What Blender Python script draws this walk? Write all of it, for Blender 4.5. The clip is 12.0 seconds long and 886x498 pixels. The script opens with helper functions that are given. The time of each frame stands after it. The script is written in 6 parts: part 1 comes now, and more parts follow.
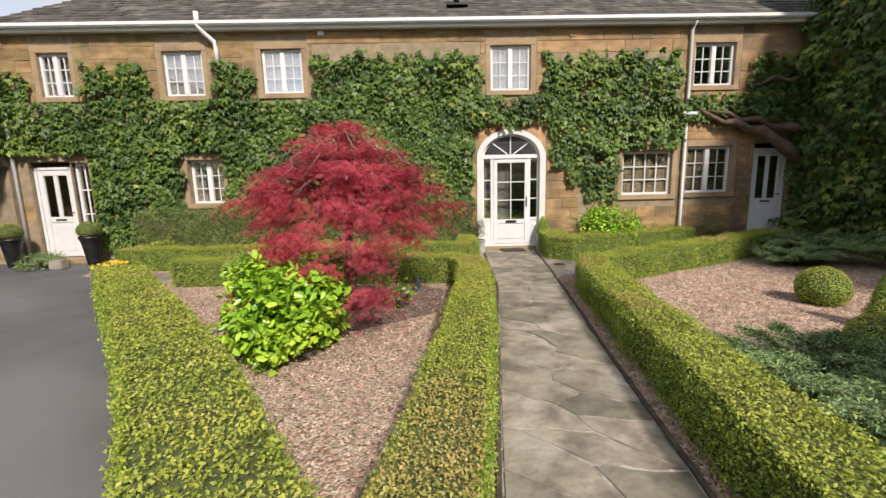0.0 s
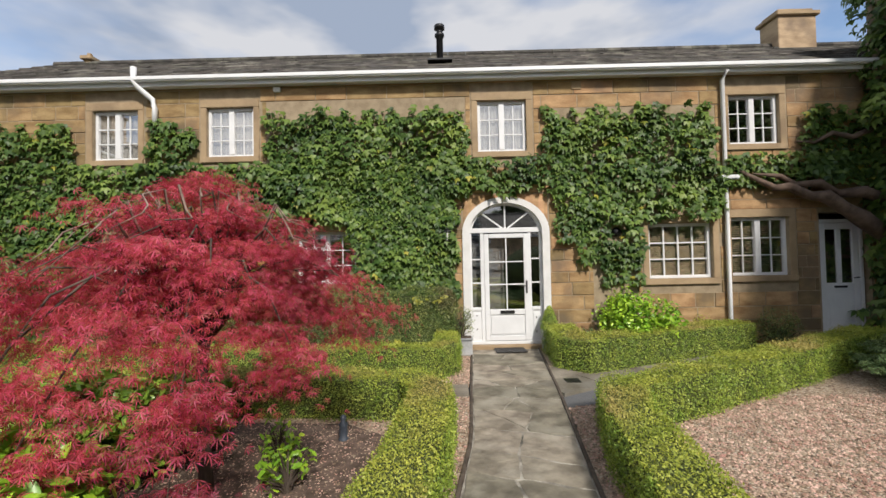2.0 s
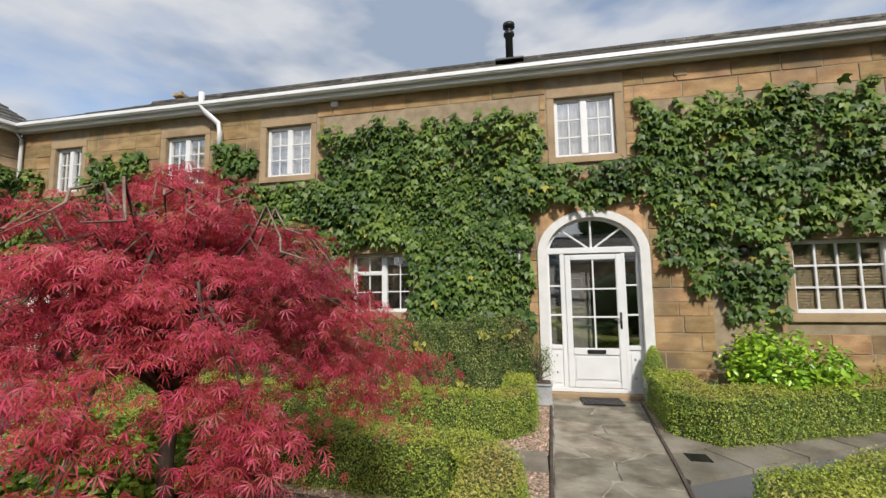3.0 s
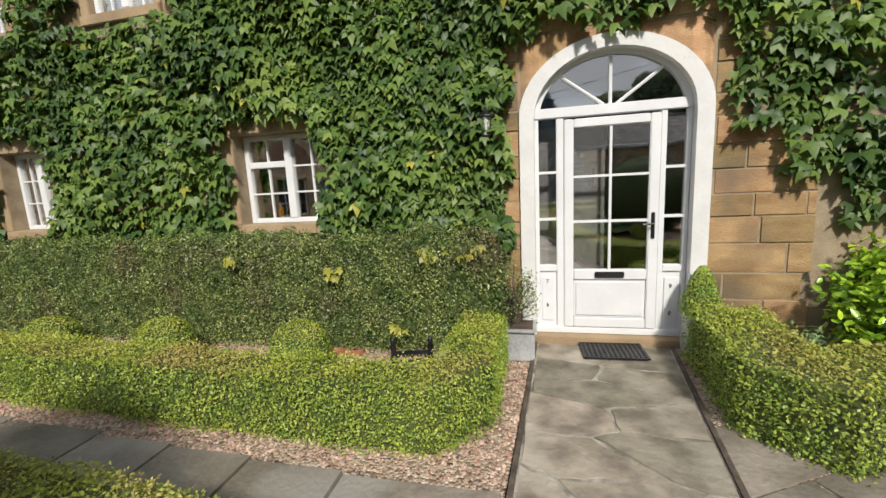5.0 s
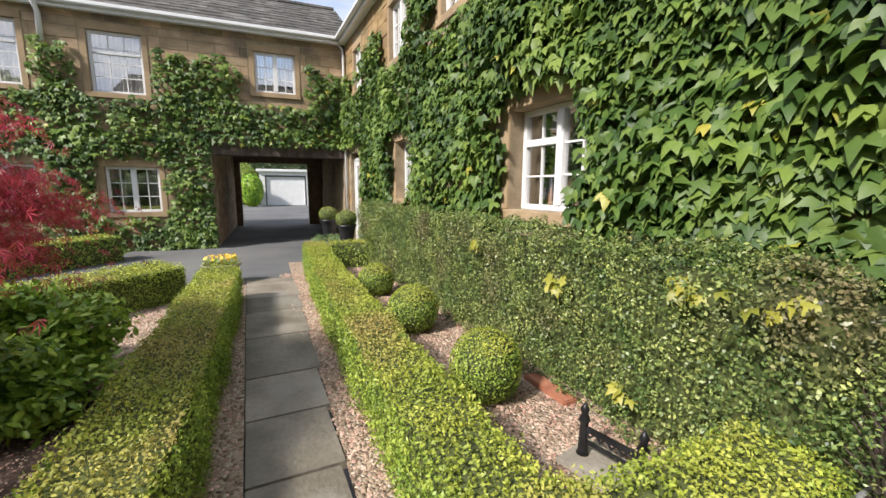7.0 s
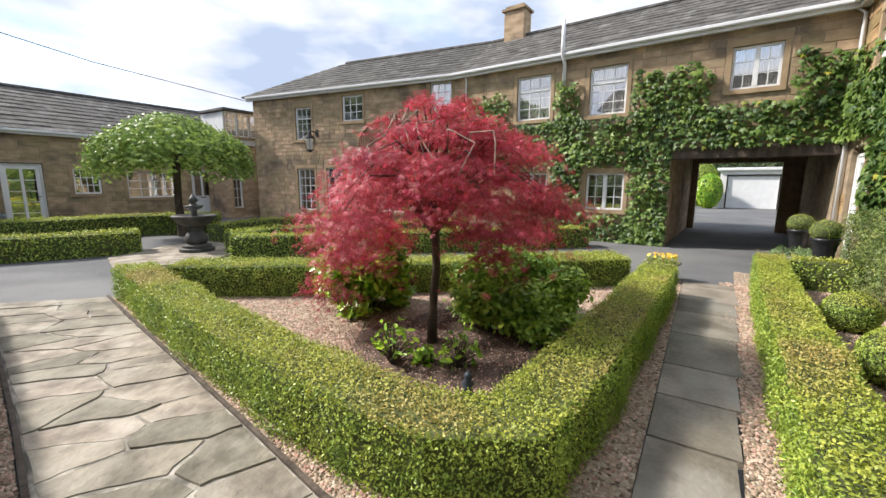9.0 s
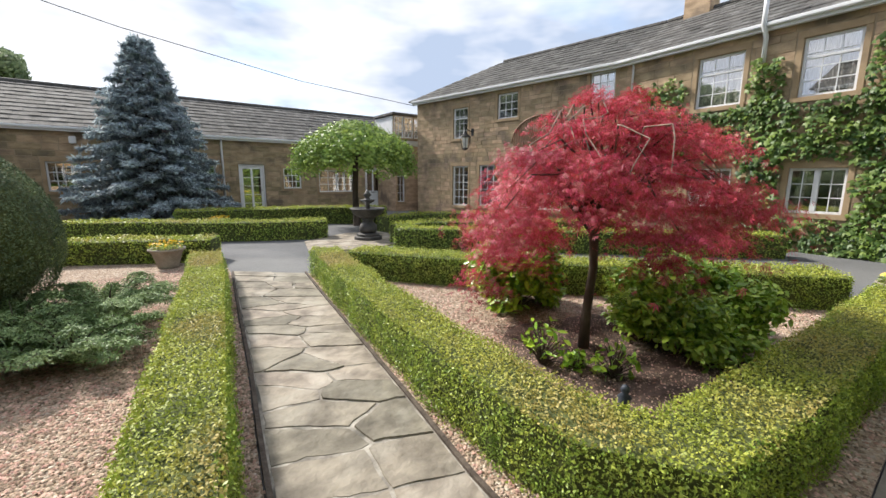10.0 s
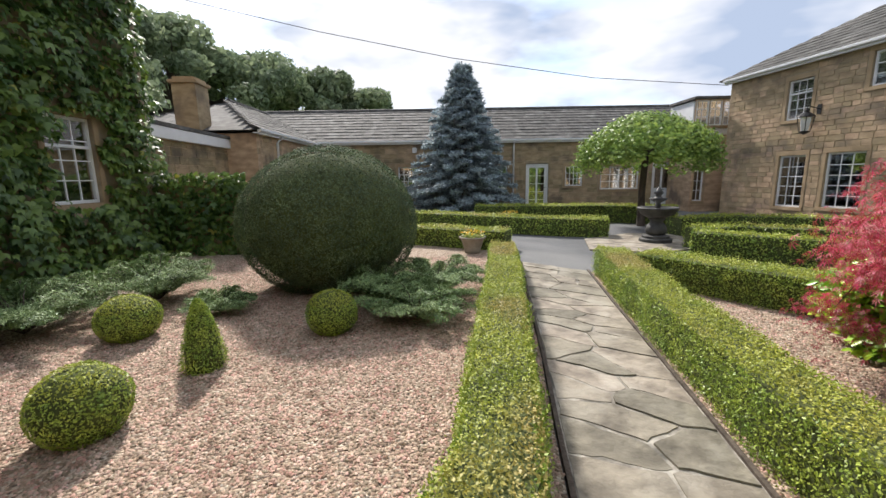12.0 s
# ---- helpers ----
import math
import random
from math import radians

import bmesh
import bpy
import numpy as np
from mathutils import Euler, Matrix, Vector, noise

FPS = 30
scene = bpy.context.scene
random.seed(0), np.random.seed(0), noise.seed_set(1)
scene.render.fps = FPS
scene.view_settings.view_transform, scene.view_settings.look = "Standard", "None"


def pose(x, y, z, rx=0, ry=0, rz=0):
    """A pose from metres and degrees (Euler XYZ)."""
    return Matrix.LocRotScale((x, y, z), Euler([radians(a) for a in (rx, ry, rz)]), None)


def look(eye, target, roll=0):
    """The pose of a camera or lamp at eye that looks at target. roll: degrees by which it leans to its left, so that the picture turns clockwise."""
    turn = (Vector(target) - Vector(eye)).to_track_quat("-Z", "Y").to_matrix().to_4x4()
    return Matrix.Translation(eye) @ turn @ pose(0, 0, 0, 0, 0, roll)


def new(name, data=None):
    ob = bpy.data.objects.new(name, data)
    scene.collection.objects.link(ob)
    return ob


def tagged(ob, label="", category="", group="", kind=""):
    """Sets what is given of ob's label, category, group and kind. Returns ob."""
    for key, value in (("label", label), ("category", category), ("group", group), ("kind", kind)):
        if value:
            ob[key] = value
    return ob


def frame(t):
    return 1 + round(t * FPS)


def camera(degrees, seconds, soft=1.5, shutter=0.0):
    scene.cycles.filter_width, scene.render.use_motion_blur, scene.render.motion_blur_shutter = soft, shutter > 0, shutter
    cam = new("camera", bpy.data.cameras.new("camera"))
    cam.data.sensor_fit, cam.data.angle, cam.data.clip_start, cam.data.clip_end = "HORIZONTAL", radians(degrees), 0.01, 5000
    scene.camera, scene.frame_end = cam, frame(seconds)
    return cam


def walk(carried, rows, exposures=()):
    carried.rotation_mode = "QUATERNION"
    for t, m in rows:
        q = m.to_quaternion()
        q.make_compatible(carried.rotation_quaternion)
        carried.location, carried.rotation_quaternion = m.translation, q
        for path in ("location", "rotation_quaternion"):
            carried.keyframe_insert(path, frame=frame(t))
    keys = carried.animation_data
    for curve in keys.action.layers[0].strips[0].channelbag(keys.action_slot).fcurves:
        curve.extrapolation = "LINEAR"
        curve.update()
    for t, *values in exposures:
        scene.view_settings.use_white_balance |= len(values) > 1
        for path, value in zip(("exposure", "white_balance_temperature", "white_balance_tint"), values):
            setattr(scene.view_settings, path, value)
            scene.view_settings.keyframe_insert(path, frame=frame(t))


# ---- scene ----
cam = camera(95.2, 12.0)
PATH = [
    (0, (0.162, -0.644, 1.593), (0.206, 1.331, 1.279), -1.3),
    (0.5, (0.447, -0.145, 1.613), (0.616, 1.823, 1.299), -1.2),
    (1, (0.695, 0.377, 1.589), (0.864, 2.354, 1.342), -1.2),
    (1.5, (0.81, 0.915, 1.622), (0.902, 2.91, 1.507), -1.4),
    (2, (0.911, 1.436, 1.703), (0.892, 3.435, 1.75), -1.2),
    (2.5, (0.954, 1.969, 1.701), (0.781, 3.954, 1.878), -0.8),
    (2.7, (0.961, 2.175, 1.686), (0.707, 4.149, 1.885), -0.7),
    (4.3, (1.197, 4.133, 1.744), (0.419, 5.968, 1.582), -3.6),
    (4.5, (1.242, 4.383, 1.72), (0.537, 6.239, 1.483), -3.6),
    (5, (1.349, 4.955, 1.618), (0.895, 6.876, 1.3), -2.9),
    (5.5, (1.455, 5.47, 1.53), (1.031, 7.399, 1.22), -2.0),
    (6, (1.465, 5.909, 1.486), (0.663, 7.715, 1.179), -1.5),
    (6.5, (1.479, 6.258, 1.482), (0.121, 7.698, 1.193), -0.6),
    (7, (1.626, 6.465, 1.493), (-0.156, 7.32, 1.189), 0.4),
    (7.5, (1.866, 6.53, 1.513), (-0.093, 6.793, 1.208), 0.3),
    (7.7, (1.977, 6.543, 1.502), (-0.001, 6.579, 1.205), 0.1),
    (9.3, (2.287, 6.535, 1.595), (0.756, 5.292, 1.263), 0.3),
    (9.5, (2.302, 6.526, 1.598), (0.865, 5.176, 1.261), 0.3),
    (10, (2.37, 6.5, 1.599), (1.188, 4.924, 1.258), 0.3),
    (10.5, (2.451, 6.487, 1.602), (1.553, 4.733, 1.259), -0.0),
    (11, (2.498, 6.457, 1.597), (1.896, 4.581, 1.251), -0.2),
    (11.5, (2.56, 6.449, 1.606), (2.26, 4.503, 1.257), -0.6),
    (12, (2.623, 6.448, 1.613), (2.636, 4.479, 1.265), -0.9),
]
walk(cam, [(t, look(eye, target, roll)) for t, eye, target, roll in PATH], [(0.0, 0.48, 6800, 14), (1.0, 0.52, 6850, 15), (2.5, 0.24, 6500, 10), (4.5, 0.44, 6600, 10), (5.5, 0.32, 6500, 10), (6.5, 0.55, 6500, 10), (7.0, 0.88, 6500, 13), (7.5, 1.08, 6500, 14), (10.0, 0.98, 6500, 11), (12.0, 0.87, 6500, 12)])

# ---- world and sun ----
SUN_EL, SUN_AZ = radians(41), radians(160)
world = bpy.data.worlds.new("world")
scene.world = world
world.use_nodes = True
wn, wl = world.node_tree.nodes, world.node_tree.links
wn.clear()
w_out, w_bg, w_sky = wn.new("ShaderNodeOutputWorld"), wn.new("ShaderNodeBackground"), wn.new("ShaderNodeTexSky")
w_sky.sky_type, w_sky.sun_disc = "NISHITA", False
w_sky.sun_elevation, w_sky.sun_rotation = SUN_EL, SUN_AZ
w_bg.inputs["Strength"].default_value = 0.15
w_co, w_map = wn.new("ShaderNodeTexCoord"), wn.new("ShaderNodeMapping")
w_map.inputs["Scale"].default_value = (1.0, 1.0, 2.6)
w_n, w_r = wn.new("ShaderNodeTexNoise"), wn.new("ShaderNodeValToRGB")
w_n.inputs["Scale"].default_value, w_n.inputs["Detail"].default_value = 2.1, 6.0
w_r.color_ramp.elements[0].position, w_r.color_ramp.elements[1].position = 0.3, 0.5
w_n2, w_r2 = wn.new("ShaderNodeTexNoise"), wn.new("ShaderNodeValToRGB")
w_n2.inputs["Scale"].default_value, w_n2.inputs["Detail"].default_value = 3.3, 4.0
w_r2.color_ramp.elements[0].position, w_r2.color_ramp.elements[1].position = 0.37, 0.54
w_r2.color_ramp.elements[0].color, w_r2.color_ramp.elements[1].color = (1.9, 2.3, 3.0, 1), (3.65, 3.77, 4.0, 1)
w_mix = wn.new("ShaderNodeMix")
w_mix.data_type = "RGBA"
wl.new(w_co.outputs["Generated"], w_map.inputs["Vector"])
wl.new(w_map.outputs["Vector"], w_n.inputs["Vector"])
wl.new(w_map.outputs["Vector"], w_n2.inputs["Vector"])
wl.new(w_n.outputs["Fac"], w_r.inputs["Fac"])
wl.new(w_n2.outputs["Fac"], w_r2.inputs["Fac"])
wl.new(w_r.outputs["Color"], w_mix.inputs["Factor"])
wl.new(w_sky.outputs["Color"], w_mix.inputs["A"])
wl.new(w_r2.outputs["Color"], w_mix.inputs["B"])
wl.new(w_mix.outputs["Result"], w_bg.inputs["Color"])
wl.new(w_bg.outputs["Background"], w_out.inputs["Surface"])
sun = new("sun", bpy.data.lights.new("sun", "SUN"))
sun.data.energy, sun.data.angle, sun.data.color = 3.4, radians(5), (1.0, 0.95, 0.87)
sun_from = Vector((math.sin(SUN_AZ) * math.cos(SUN_EL), math.cos(SUN_AZ) * math.cos(SUN_EL), math.sin(SUN_EL)))
sun.matrix_world = look(sun_from * 50, (0, 0, 0))


# ---- materials ----
def surf(name, a, b, scale=4.0, rough=0.8, bump=0.2, fine=60.0, metal=0.0, spot=None, vary=0.0, island=0.0, stretch=(1, 1, 1), dist=0.01, trans=0.0, grain=0.28):
    """a, b: the two colours mixed by a coarse noise; fine relief; spot: colour of sparse stains; vary: by object; island: by loose piece."""
    m = bpy.data.materials.new(name)
    m.use_nodes = True
    n, l = m.node_tree.nodes, m.node_tree.links
    p = n["Principled BSDF"]
    p.inputs["Roughness"].default_value, p.inputs["Metallic"].default_value = rough, metal
    co, mp = n.new("ShaderNodeTexCoord"), n.new("ShaderNodeMapping")
    mp.inputs["Scale"].default_value = stretch
    l.new(co.outputs["Object"], mp.inputs["Vector"])
    nz = n.new("ShaderNodeTexNoise")
    nz.inputs["Scale"].default_value, nz.inputs["Detail"].default_value = scale, 5.0
    l.new(mp.outputs["Vector"], nz.inputs["Vector"])
    rp = n.new("ShaderNodeValToRGB")
    rp.color_ramp.elements[0].position, rp.color_ramp.elements[1].position = 0.36, 0.64
    rp.color_ramp.elements[0].color, rp.color_ramp.elements[1].color = (*a, 1), (*b, 1)
    l.new(nz.outputs["Fac"], rp.inputs["Fac"])
    col = rp.outputs["Color"]
    fn = n.new("ShaderNodeTexNoise")
    fn.inputs["Scale"].default_value, fn.inputs["Detail"].default_value = fine, 3.0
    l.new(mp.outputs["Vector"], fn.inputs["Vector"])
    hs = n.new("ShaderNodeHueSaturation")
    mr = n.new("ShaderNodeMapRange")
    mr.inputs["To Min"].default_value, mr.inputs["To Max"].default_value = 1 - grain, 1 + grain
    l.new(fn.outputs["Fac"], mr.inputs["Value"])
    l.new(mr.outputs["Result"], hs.inputs["Value"])
    l.new(col, hs.inputs["Color"])
    col = hs.outputs["Color"]
    if spot:
        sn, sr, mx = n.new("ShaderNodeTexNoise"), n.new("ShaderNodeValToRGB"), n.new("ShaderNodeMix")
        sn.inputs["Scale"].default_value, sn.inputs["Detail"].default_value = scale * 0.45, 8.0
        sr.color_ramp.elements[0].position, sr.color_ramp.elements[1].position = 0.52, 0.66
        mx.data_type = "RGBA"
        mx.inputs["B"].default_value = (*spot, 1)
        l.new(co.outputs["Object"], sn.inputs["Vector"])
        l.new(sn.outputs["Fac"], sr.inputs["Fac"])
        l.new(sr.outputs["Color"], mx.inputs["Factor"])
        l.new(col, mx.inputs["A"])
        col = mx.outputs["Result"]
    for amount, kind, out in ((vary, "ShaderNodeObjectInfo", "Random"), (island, "ShaderNodeNewGeometry", "Random Per Island")):
        if amount:
            oi, m2, h2, m3 = n.new(kind), n.new("ShaderNodeMapRange"), n.new("ShaderNodeHueSaturation"), n.new("ShaderNodeMapRange")
            m2.inputs["To Min"].default_value, m2.inputs["To Max"].default_value = 1 - amount, 1 + amount
            m3.inputs["To Min"].default_value, m3.inputs["To Max"].default_value = 0.5 + amount * 0.05, 0.5 - amount * 0.05
            l.new(oi.outputs[out], m2.inputs["Value"])
            l.new(oi.outputs[out], m3.inputs["Value"])
            l.new(m2.outputs["Result"], h2.inputs["Value"])
            l.new(m3.outputs["Result"], h2.inputs["Hue"])
            l.new(col, h2.inputs["Color"])
            col = h2.outputs["Color"]
    l.new(col, p.inputs["Base Color"])
    if bump:
        bp = n.new("ShaderNodeBump")
        bp.inputs["Strength"].default_value, bp.inputs["Distance"].default_value = bump, dist
        l.new(fn.outputs["Fac"], bp.inputs["Height"])
        l.new(bp.outputs["Normal"], p.inputs["Normal"])
    if trans:
        tr, ms, o = n.new("ShaderNodeBsdfTranslucent"), n.new("ShaderNodeMixShader"), n["Material Output"]
        ms.inputs["Fac"].default_value = trans
        l.new(col, tr.inputs["Color"])
        l.new(p.outputs["BSDF"], ms.inputs[1])
        l.new(tr.outputs["BSDF"], ms.inputs[2])
        l.new(ms.outputs["Shader"], o.inputs["Surface"])
    return m


def gravel_mat(name, cols, scale):
    """Loose chippings seen as cells, each of its own colour."""
    m = bpy.data.materials.new(name)
    m.use_nodes = True
    n, l = m.node_tree.nodes, m.node_tree.links
    p = n["Principled BSDF"]
    p.inputs["Roughness"].default_value = 0.9
    co, vo, sp, rp = n.new("ShaderNodeTexCoord"), n.new("ShaderNodeTexVoronoi"), n.new("ShaderNodeSeparateColor"), n.new("ShaderNodeValToRGB")
    vo.inputs["Scale"].default_value = scale
    l.new(co.outputs["Object"], vo.inputs["Vector"])
    l.new(vo.outputs["Color"], sp.inputs["Color"])
    l.new(sp.outputs["Red"], rp.inputs["Fac"])
    e = rp.color_ramp.elements
    while len(e) < len(cols):
        e.new(0.5)
    for i, c in enumerate(cols):
        e[i].position, e[i].color = i / (len(cols) - 1), (*c, 1)
    bp, iv = n.new("ShaderNodeBump"), n.new("ShaderNodeMath")
    iv.operation = "SUBTRACT"
    iv.inputs[0].default_value = 1.0
    l.new(vo.outputs["Distance"], iv.inputs[1])
    bp.inputs["Strength"].default_value, bp.inputs["Distance"].default_value = 1.0, 0.02
    l.new(iv.outputs["Value"], bp.inputs["Height"])
    l.new(bp.outputs["Normal"], p.inputs["Normal"])
    l.new(rp.outputs["Color"], p.inputs["Base Color"])
    return m


def glass_mat():
    m = bpy.data.materials.new("window_glass")
    m.use_nodes = True
    n, l = m.node_tree.nodes, m.node_tree.links
    n.clear()
    o, g, t, mx, lw, pw, mr = (n.new(k) for k in ("ShaderNodeOutputMaterial", "ShaderNodeBsdfGlossy", "ShaderNodeBsdfTransparent", "ShaderNodeMixShader", "ShaderNodeLayerWeight", "ShaderNodeMath", "ShaderNodeMapRange"))
    g.inputs["Roughness"].default_value = 0.02
    pw.operation, pw.inputs[1].default_value = "POWER", 3.0
    l.new(lw.outputs["Facing"], pw.inputs[0])
    l.new(pw.outputs["Value"], mr.inputs["Value"])
    mr.inputs["To Min"].default_value = 0.45
    l.new(mr.outputs["Result"], mx.inputs["Fac"])
    l.new(t.outputs["BSDF"], mx.inputs[1])
    l.new(g.outputs["BSDF"], mx.inputs[2])
    l.new(mx.outputs["Shader"], o.inputs["Surface"])
    return m


STONE = surf("sandstone", (0.28, 0.165, 0.075), (0.47, 0.31, 0.155), 2.5, 0.9, 0.5, 45, spot=(0.2, 0.14, 0.085), vary=0.22, island=0.2, stretch=(1, 1, 2.5))
STONE_B = surf("weathered_sandstone", (0.28, 0.205, 0.12), (0.43, 0.325, 0.2), 2.5, 0.9, 0.5, 45, spot=(0.17, 0.13, 0.09), vary=0.2, island=0.22, stretch=(1, 1, 2.5))
MORTAR = surf("lime_mortar", (0.26, 0.2, 0.13), (0.36, 0.285, 0.19), 6, 0.95, 0.4, 80)
DRESSED = surf("dressed_stone", (0.33, 0.235, 0.135), (0.4, 0.29, 0.175), 3, 0.85, 0.3, 70, spot=(0.25, 0.18, 0.11))
WHITE = surf("white_paint", (0.7, 0.705, 0.71), (0.76, 0.765, 0.77), 3, 0.35, 0.03, 30, grain=0.03)
WHITE_OLD = surf("white_weathered_stone_paint", (0.66, 0.655, 0.64), (0.73, 0.725, 0.715), 5, 0.7, 0.25, 35, spot=(0.7, 0.68, 0.65), grain=0.06)
BLACK = surf("black_iron", (0.012, 0.012, 0.013), (0.03, 0.03, 0.032), 8, 0.4, 0.15, 60, metal=0.3)
# near-black: the gloom of unlit rooms is put into this colour
INNER_SHADE = surf("interior_shade", (0.03, 0.03, 0.03), (0.05, 0.048, 0.045), 3, 0.9, 0, 10)
SCREEN = surf("grey_screen", (0.3, 0.3, 0.28), (0.38, 0.37, 0.35), 2, 0.9, 0.1, 20, grain=0.05)
MULCH = surf("bark_mulch", (0.07, 0.048, 0.035), (0.16, 0.11, 0.085), 9, 0.95, 1.0, 60, dist=0.02)
CURTAIN = surf("pale_curtain", (0.45, 0.44, 0.4), (0.6, 0.58, 0.54), 3, 0.9, 0.2, 30, stretch=(6, 6, 0.4))
BLIND = surf("cream_blind", (0.5, 0.39, 0.24), (0.6, 0.48, 0.31), 3, 0.6, 0.05, 30, island=0.08)
SLATE = surf("stone_slate", (0.035, 0.032, 0.028), (0.075, 0.068, 0.058), 5, 0.85, 0.5, 30, spot=(0.13, 0.125, 0.1), vary=0.3, island=0.35)
SLATE_B = surf("grey_roof_tile", (0.046, 0.044, 0.04), (0.088, 0.083, 0.075), 5, 0.85, 0.5, 30, spot=(0.13, 0.127, 0.118), vary=0.2, island=0.25)
ASPHALT = surf("asphalt", (0.095, 0.097, 0.1), (0.14, 0.142, 0.146), 0.7, 0.85, 0.6, 180, spot=(0.17, 0.17, 0.165))
GRAVEL = gravel_mat("pink_gravel", [(0.1, 0.065, 0.045), (0.38, 0.27, 0.185), (0.5, 0.4, 0.3), (0.27, 0.175, 0.125), (0.6, 0.52, 0.41)], 48)
PEBBLE = surf("pebbles", (0.3, 0.18, 0.125), (0.52, 0.39, 0.29), 12, 0.85, 0.3, 90, island=0.55)
FLAG = surf("york_flagstone", (0.14, 0.12, 0.09), (0.29, 0.255, 0.195), 4.5, 0.8, 0.9, 14, spot=(0.33, 0.3, 0.24), vary=0.28, dist=0.018)
SLAB = surf("dark_paving_slab", (0.15, 0.13, 0.1), (0.26, 0.23, 0.185), 2.6, 0.75, 0.8, 30, spot=(0.25, 0.235, 0.205), vary=0.16)
JOINT = surf("path_mortar", (0.2, 0.18, 0.15), (0.42, 0.39, 0.33), 8, 0.95, 0.6, 50, spot=(0.09, 0.085, 0.07))
SOIL = surf("bark_soil", (0.05, 0.035, 0.025), (0.1, 0.07, 0.05), 8, 0.95, 0.9, 40)
# hedge and topiary cores: shade in the leaf gaps is put into this colour
BOX_CORE_SHADE = surf("hedge_core_shade", (0.055, 0.07, 0.022), (0.1, 0.12, 0.034), 12, 0.95, 0.6, 40)
BOX_TOP = surf("box_leaf_fresh", (0.3, 0.37, 0.05), (0.46, 0.49, 0.08), 2.2, 0.55, 0, 40, island=0.26, spot=(0.46, 0.38, 0.12), trans=0.25)
BOX_SIDE = surf("box_leaf", (0.22, 0.34, 0.05), (0.4, 0.49, 0.08), 6, 0.45, 0, 40, island=0.32, trans=0.2)
HEDGE_D = surf("cotoneaster_leaf", (0.1, 0.17, 0.045), (0.25, 0.31, 0.09), 4, 0.42, 0, 40, island=0.7, spot=(0.18, 0.17, 0.075), trans=0.15)
LAUREL_D = surf("dark_laurel_leaf", (0.2, 0.36, 0.045), (0.34, 0.5, 0.07), 2, 0.35, 0, 40, island=0.4, trans=0.15)
YEW = surf("yew_leaf", (0.085, 0.125, 0.065), (0.15, 0.2, 0.09), 3, 0.8, 0, 40, island=0.4, trans=0.1)
IVY = surf("creeper_leaf", (0.062, 0.12, 0.026), (0.128, 0.215, 0.04), 1.4, 0.5, 0, 40, island=0.5, spot=(0.15, 0.23, 0.045), trans=0.28)
IVY_Y = surf("creeper_leaf_yellow", (0.28, 0.3, 0.04), (0.4, 0.38, 0.06), 1.4, 0.45, 0, 40, island=0.3, trans=0.3)
STEM = surf("creeper_stem", (0.09, 0.06, 0.045), (0.17, 0.115, 0.085), 8, 0.9, 0.6, 50)
BARK = surf("bark", (0.055, 0.04, 0.03), (0.11, 0.085, 0.065), 10, 0.9, 0.8, 40, stretch=(1, 1, 0.3))
MAPLE = surf("red_maple_leaf", (0.4, 0.035, 0.055), (0.66, 0.1, 0.12), 1.6, 0.5, 0, 40, island=0.45, spot=(0.2, 0.025, 0.05), trans=0.45)
MAPLE_BARK = surf("maple_bark", (0.15, 0.1, 0.08), (0.3, 0.21, 0.17), 10, 0.9, 0.5, 40)
LAUREL = surf("laurel_leaf", (0.2, 0.41, 0.03), (0.38, 0.56, 0.05), 2, 0.3, 0, 40, island=0.4, trans=0.12)
SPRUCE = surf("blue_spruce_needle", (0.28, 0.34, 0.37), (0.42, 0.5, 0.53), 2, 0.6, 0, 40, island=0.35, trans=0.3)
WILLOW = surf("weeping_leaf", (0.19, 0.3, 0.06), (0.34, 0.46, 0.11), 2, 0.5, 0, 40, island=0.35, trans=0.3)
TREE = surf("woodland_leaf", (0.17, 0.23, 0.13), (0.29, 0.35, 0.2), 0.5, 0.6, 0, 20, island=0.35, trans=0.45)
JUNIPER = surf("juniper_leaf", (0.14, 0.23, 0.08), (0.27, 0.38, 0.15), 3, 0.6, 0, 40, island=0.4, trans=0.1)
GRASS = surf("grass", (0.06, 0.11, 0.02), (0.1, 0.16, 0.03), 2, 0.9, 0.6, 60)
TERRA = surf("stone_planter", (0.24, 0.21, 0.17), (0.33, 0.3, 0.25), 5, 0.85, 0.4, 40)
LEAD = surf("lead_planter", (0.36, 0.37, 0.38), (0.5, 0.51, 0.52), 5, 0.5, 0.3, 40, metal=0.25)
YELLOW = surf("yellow_petals", (0.8, 0.5, 0.02), (0.9, 0.62, 0.05), 5, 0.5, 0, 40, island=0.2, trans=0.2)
WOOD = surf("trellis_wood", (0.2, 0.11, 0.065), (0.28, 0.16, 0.1), 5, 0.7, 0.3, 40, stretch=(1, 1, 0.2))
GLASS = glass_mat()


# ---- mesh tools ----
def part(name, bm, material, parent=None, label="", smooth=False):
    me = bpy.data.meshes.new(name)
    bm.to_mesh(me)
    bm.free()
    return put(name, me, material, parent, label, smooth)


def put(name, me, material, parent=None, label="", smooth=False):
    if material and not me.materials:
        me.materials.append(material)
    if smooth:
        me.shade_smooth()
    ob = new(name, me)
    ob.parent = parent
    return tagged(ob, label)


def thing(name, m, label, category, group="", kind=""):
    ob = tagged(new(name), label, category, group, kind)
    ob.matrix_basis = m
    return ob


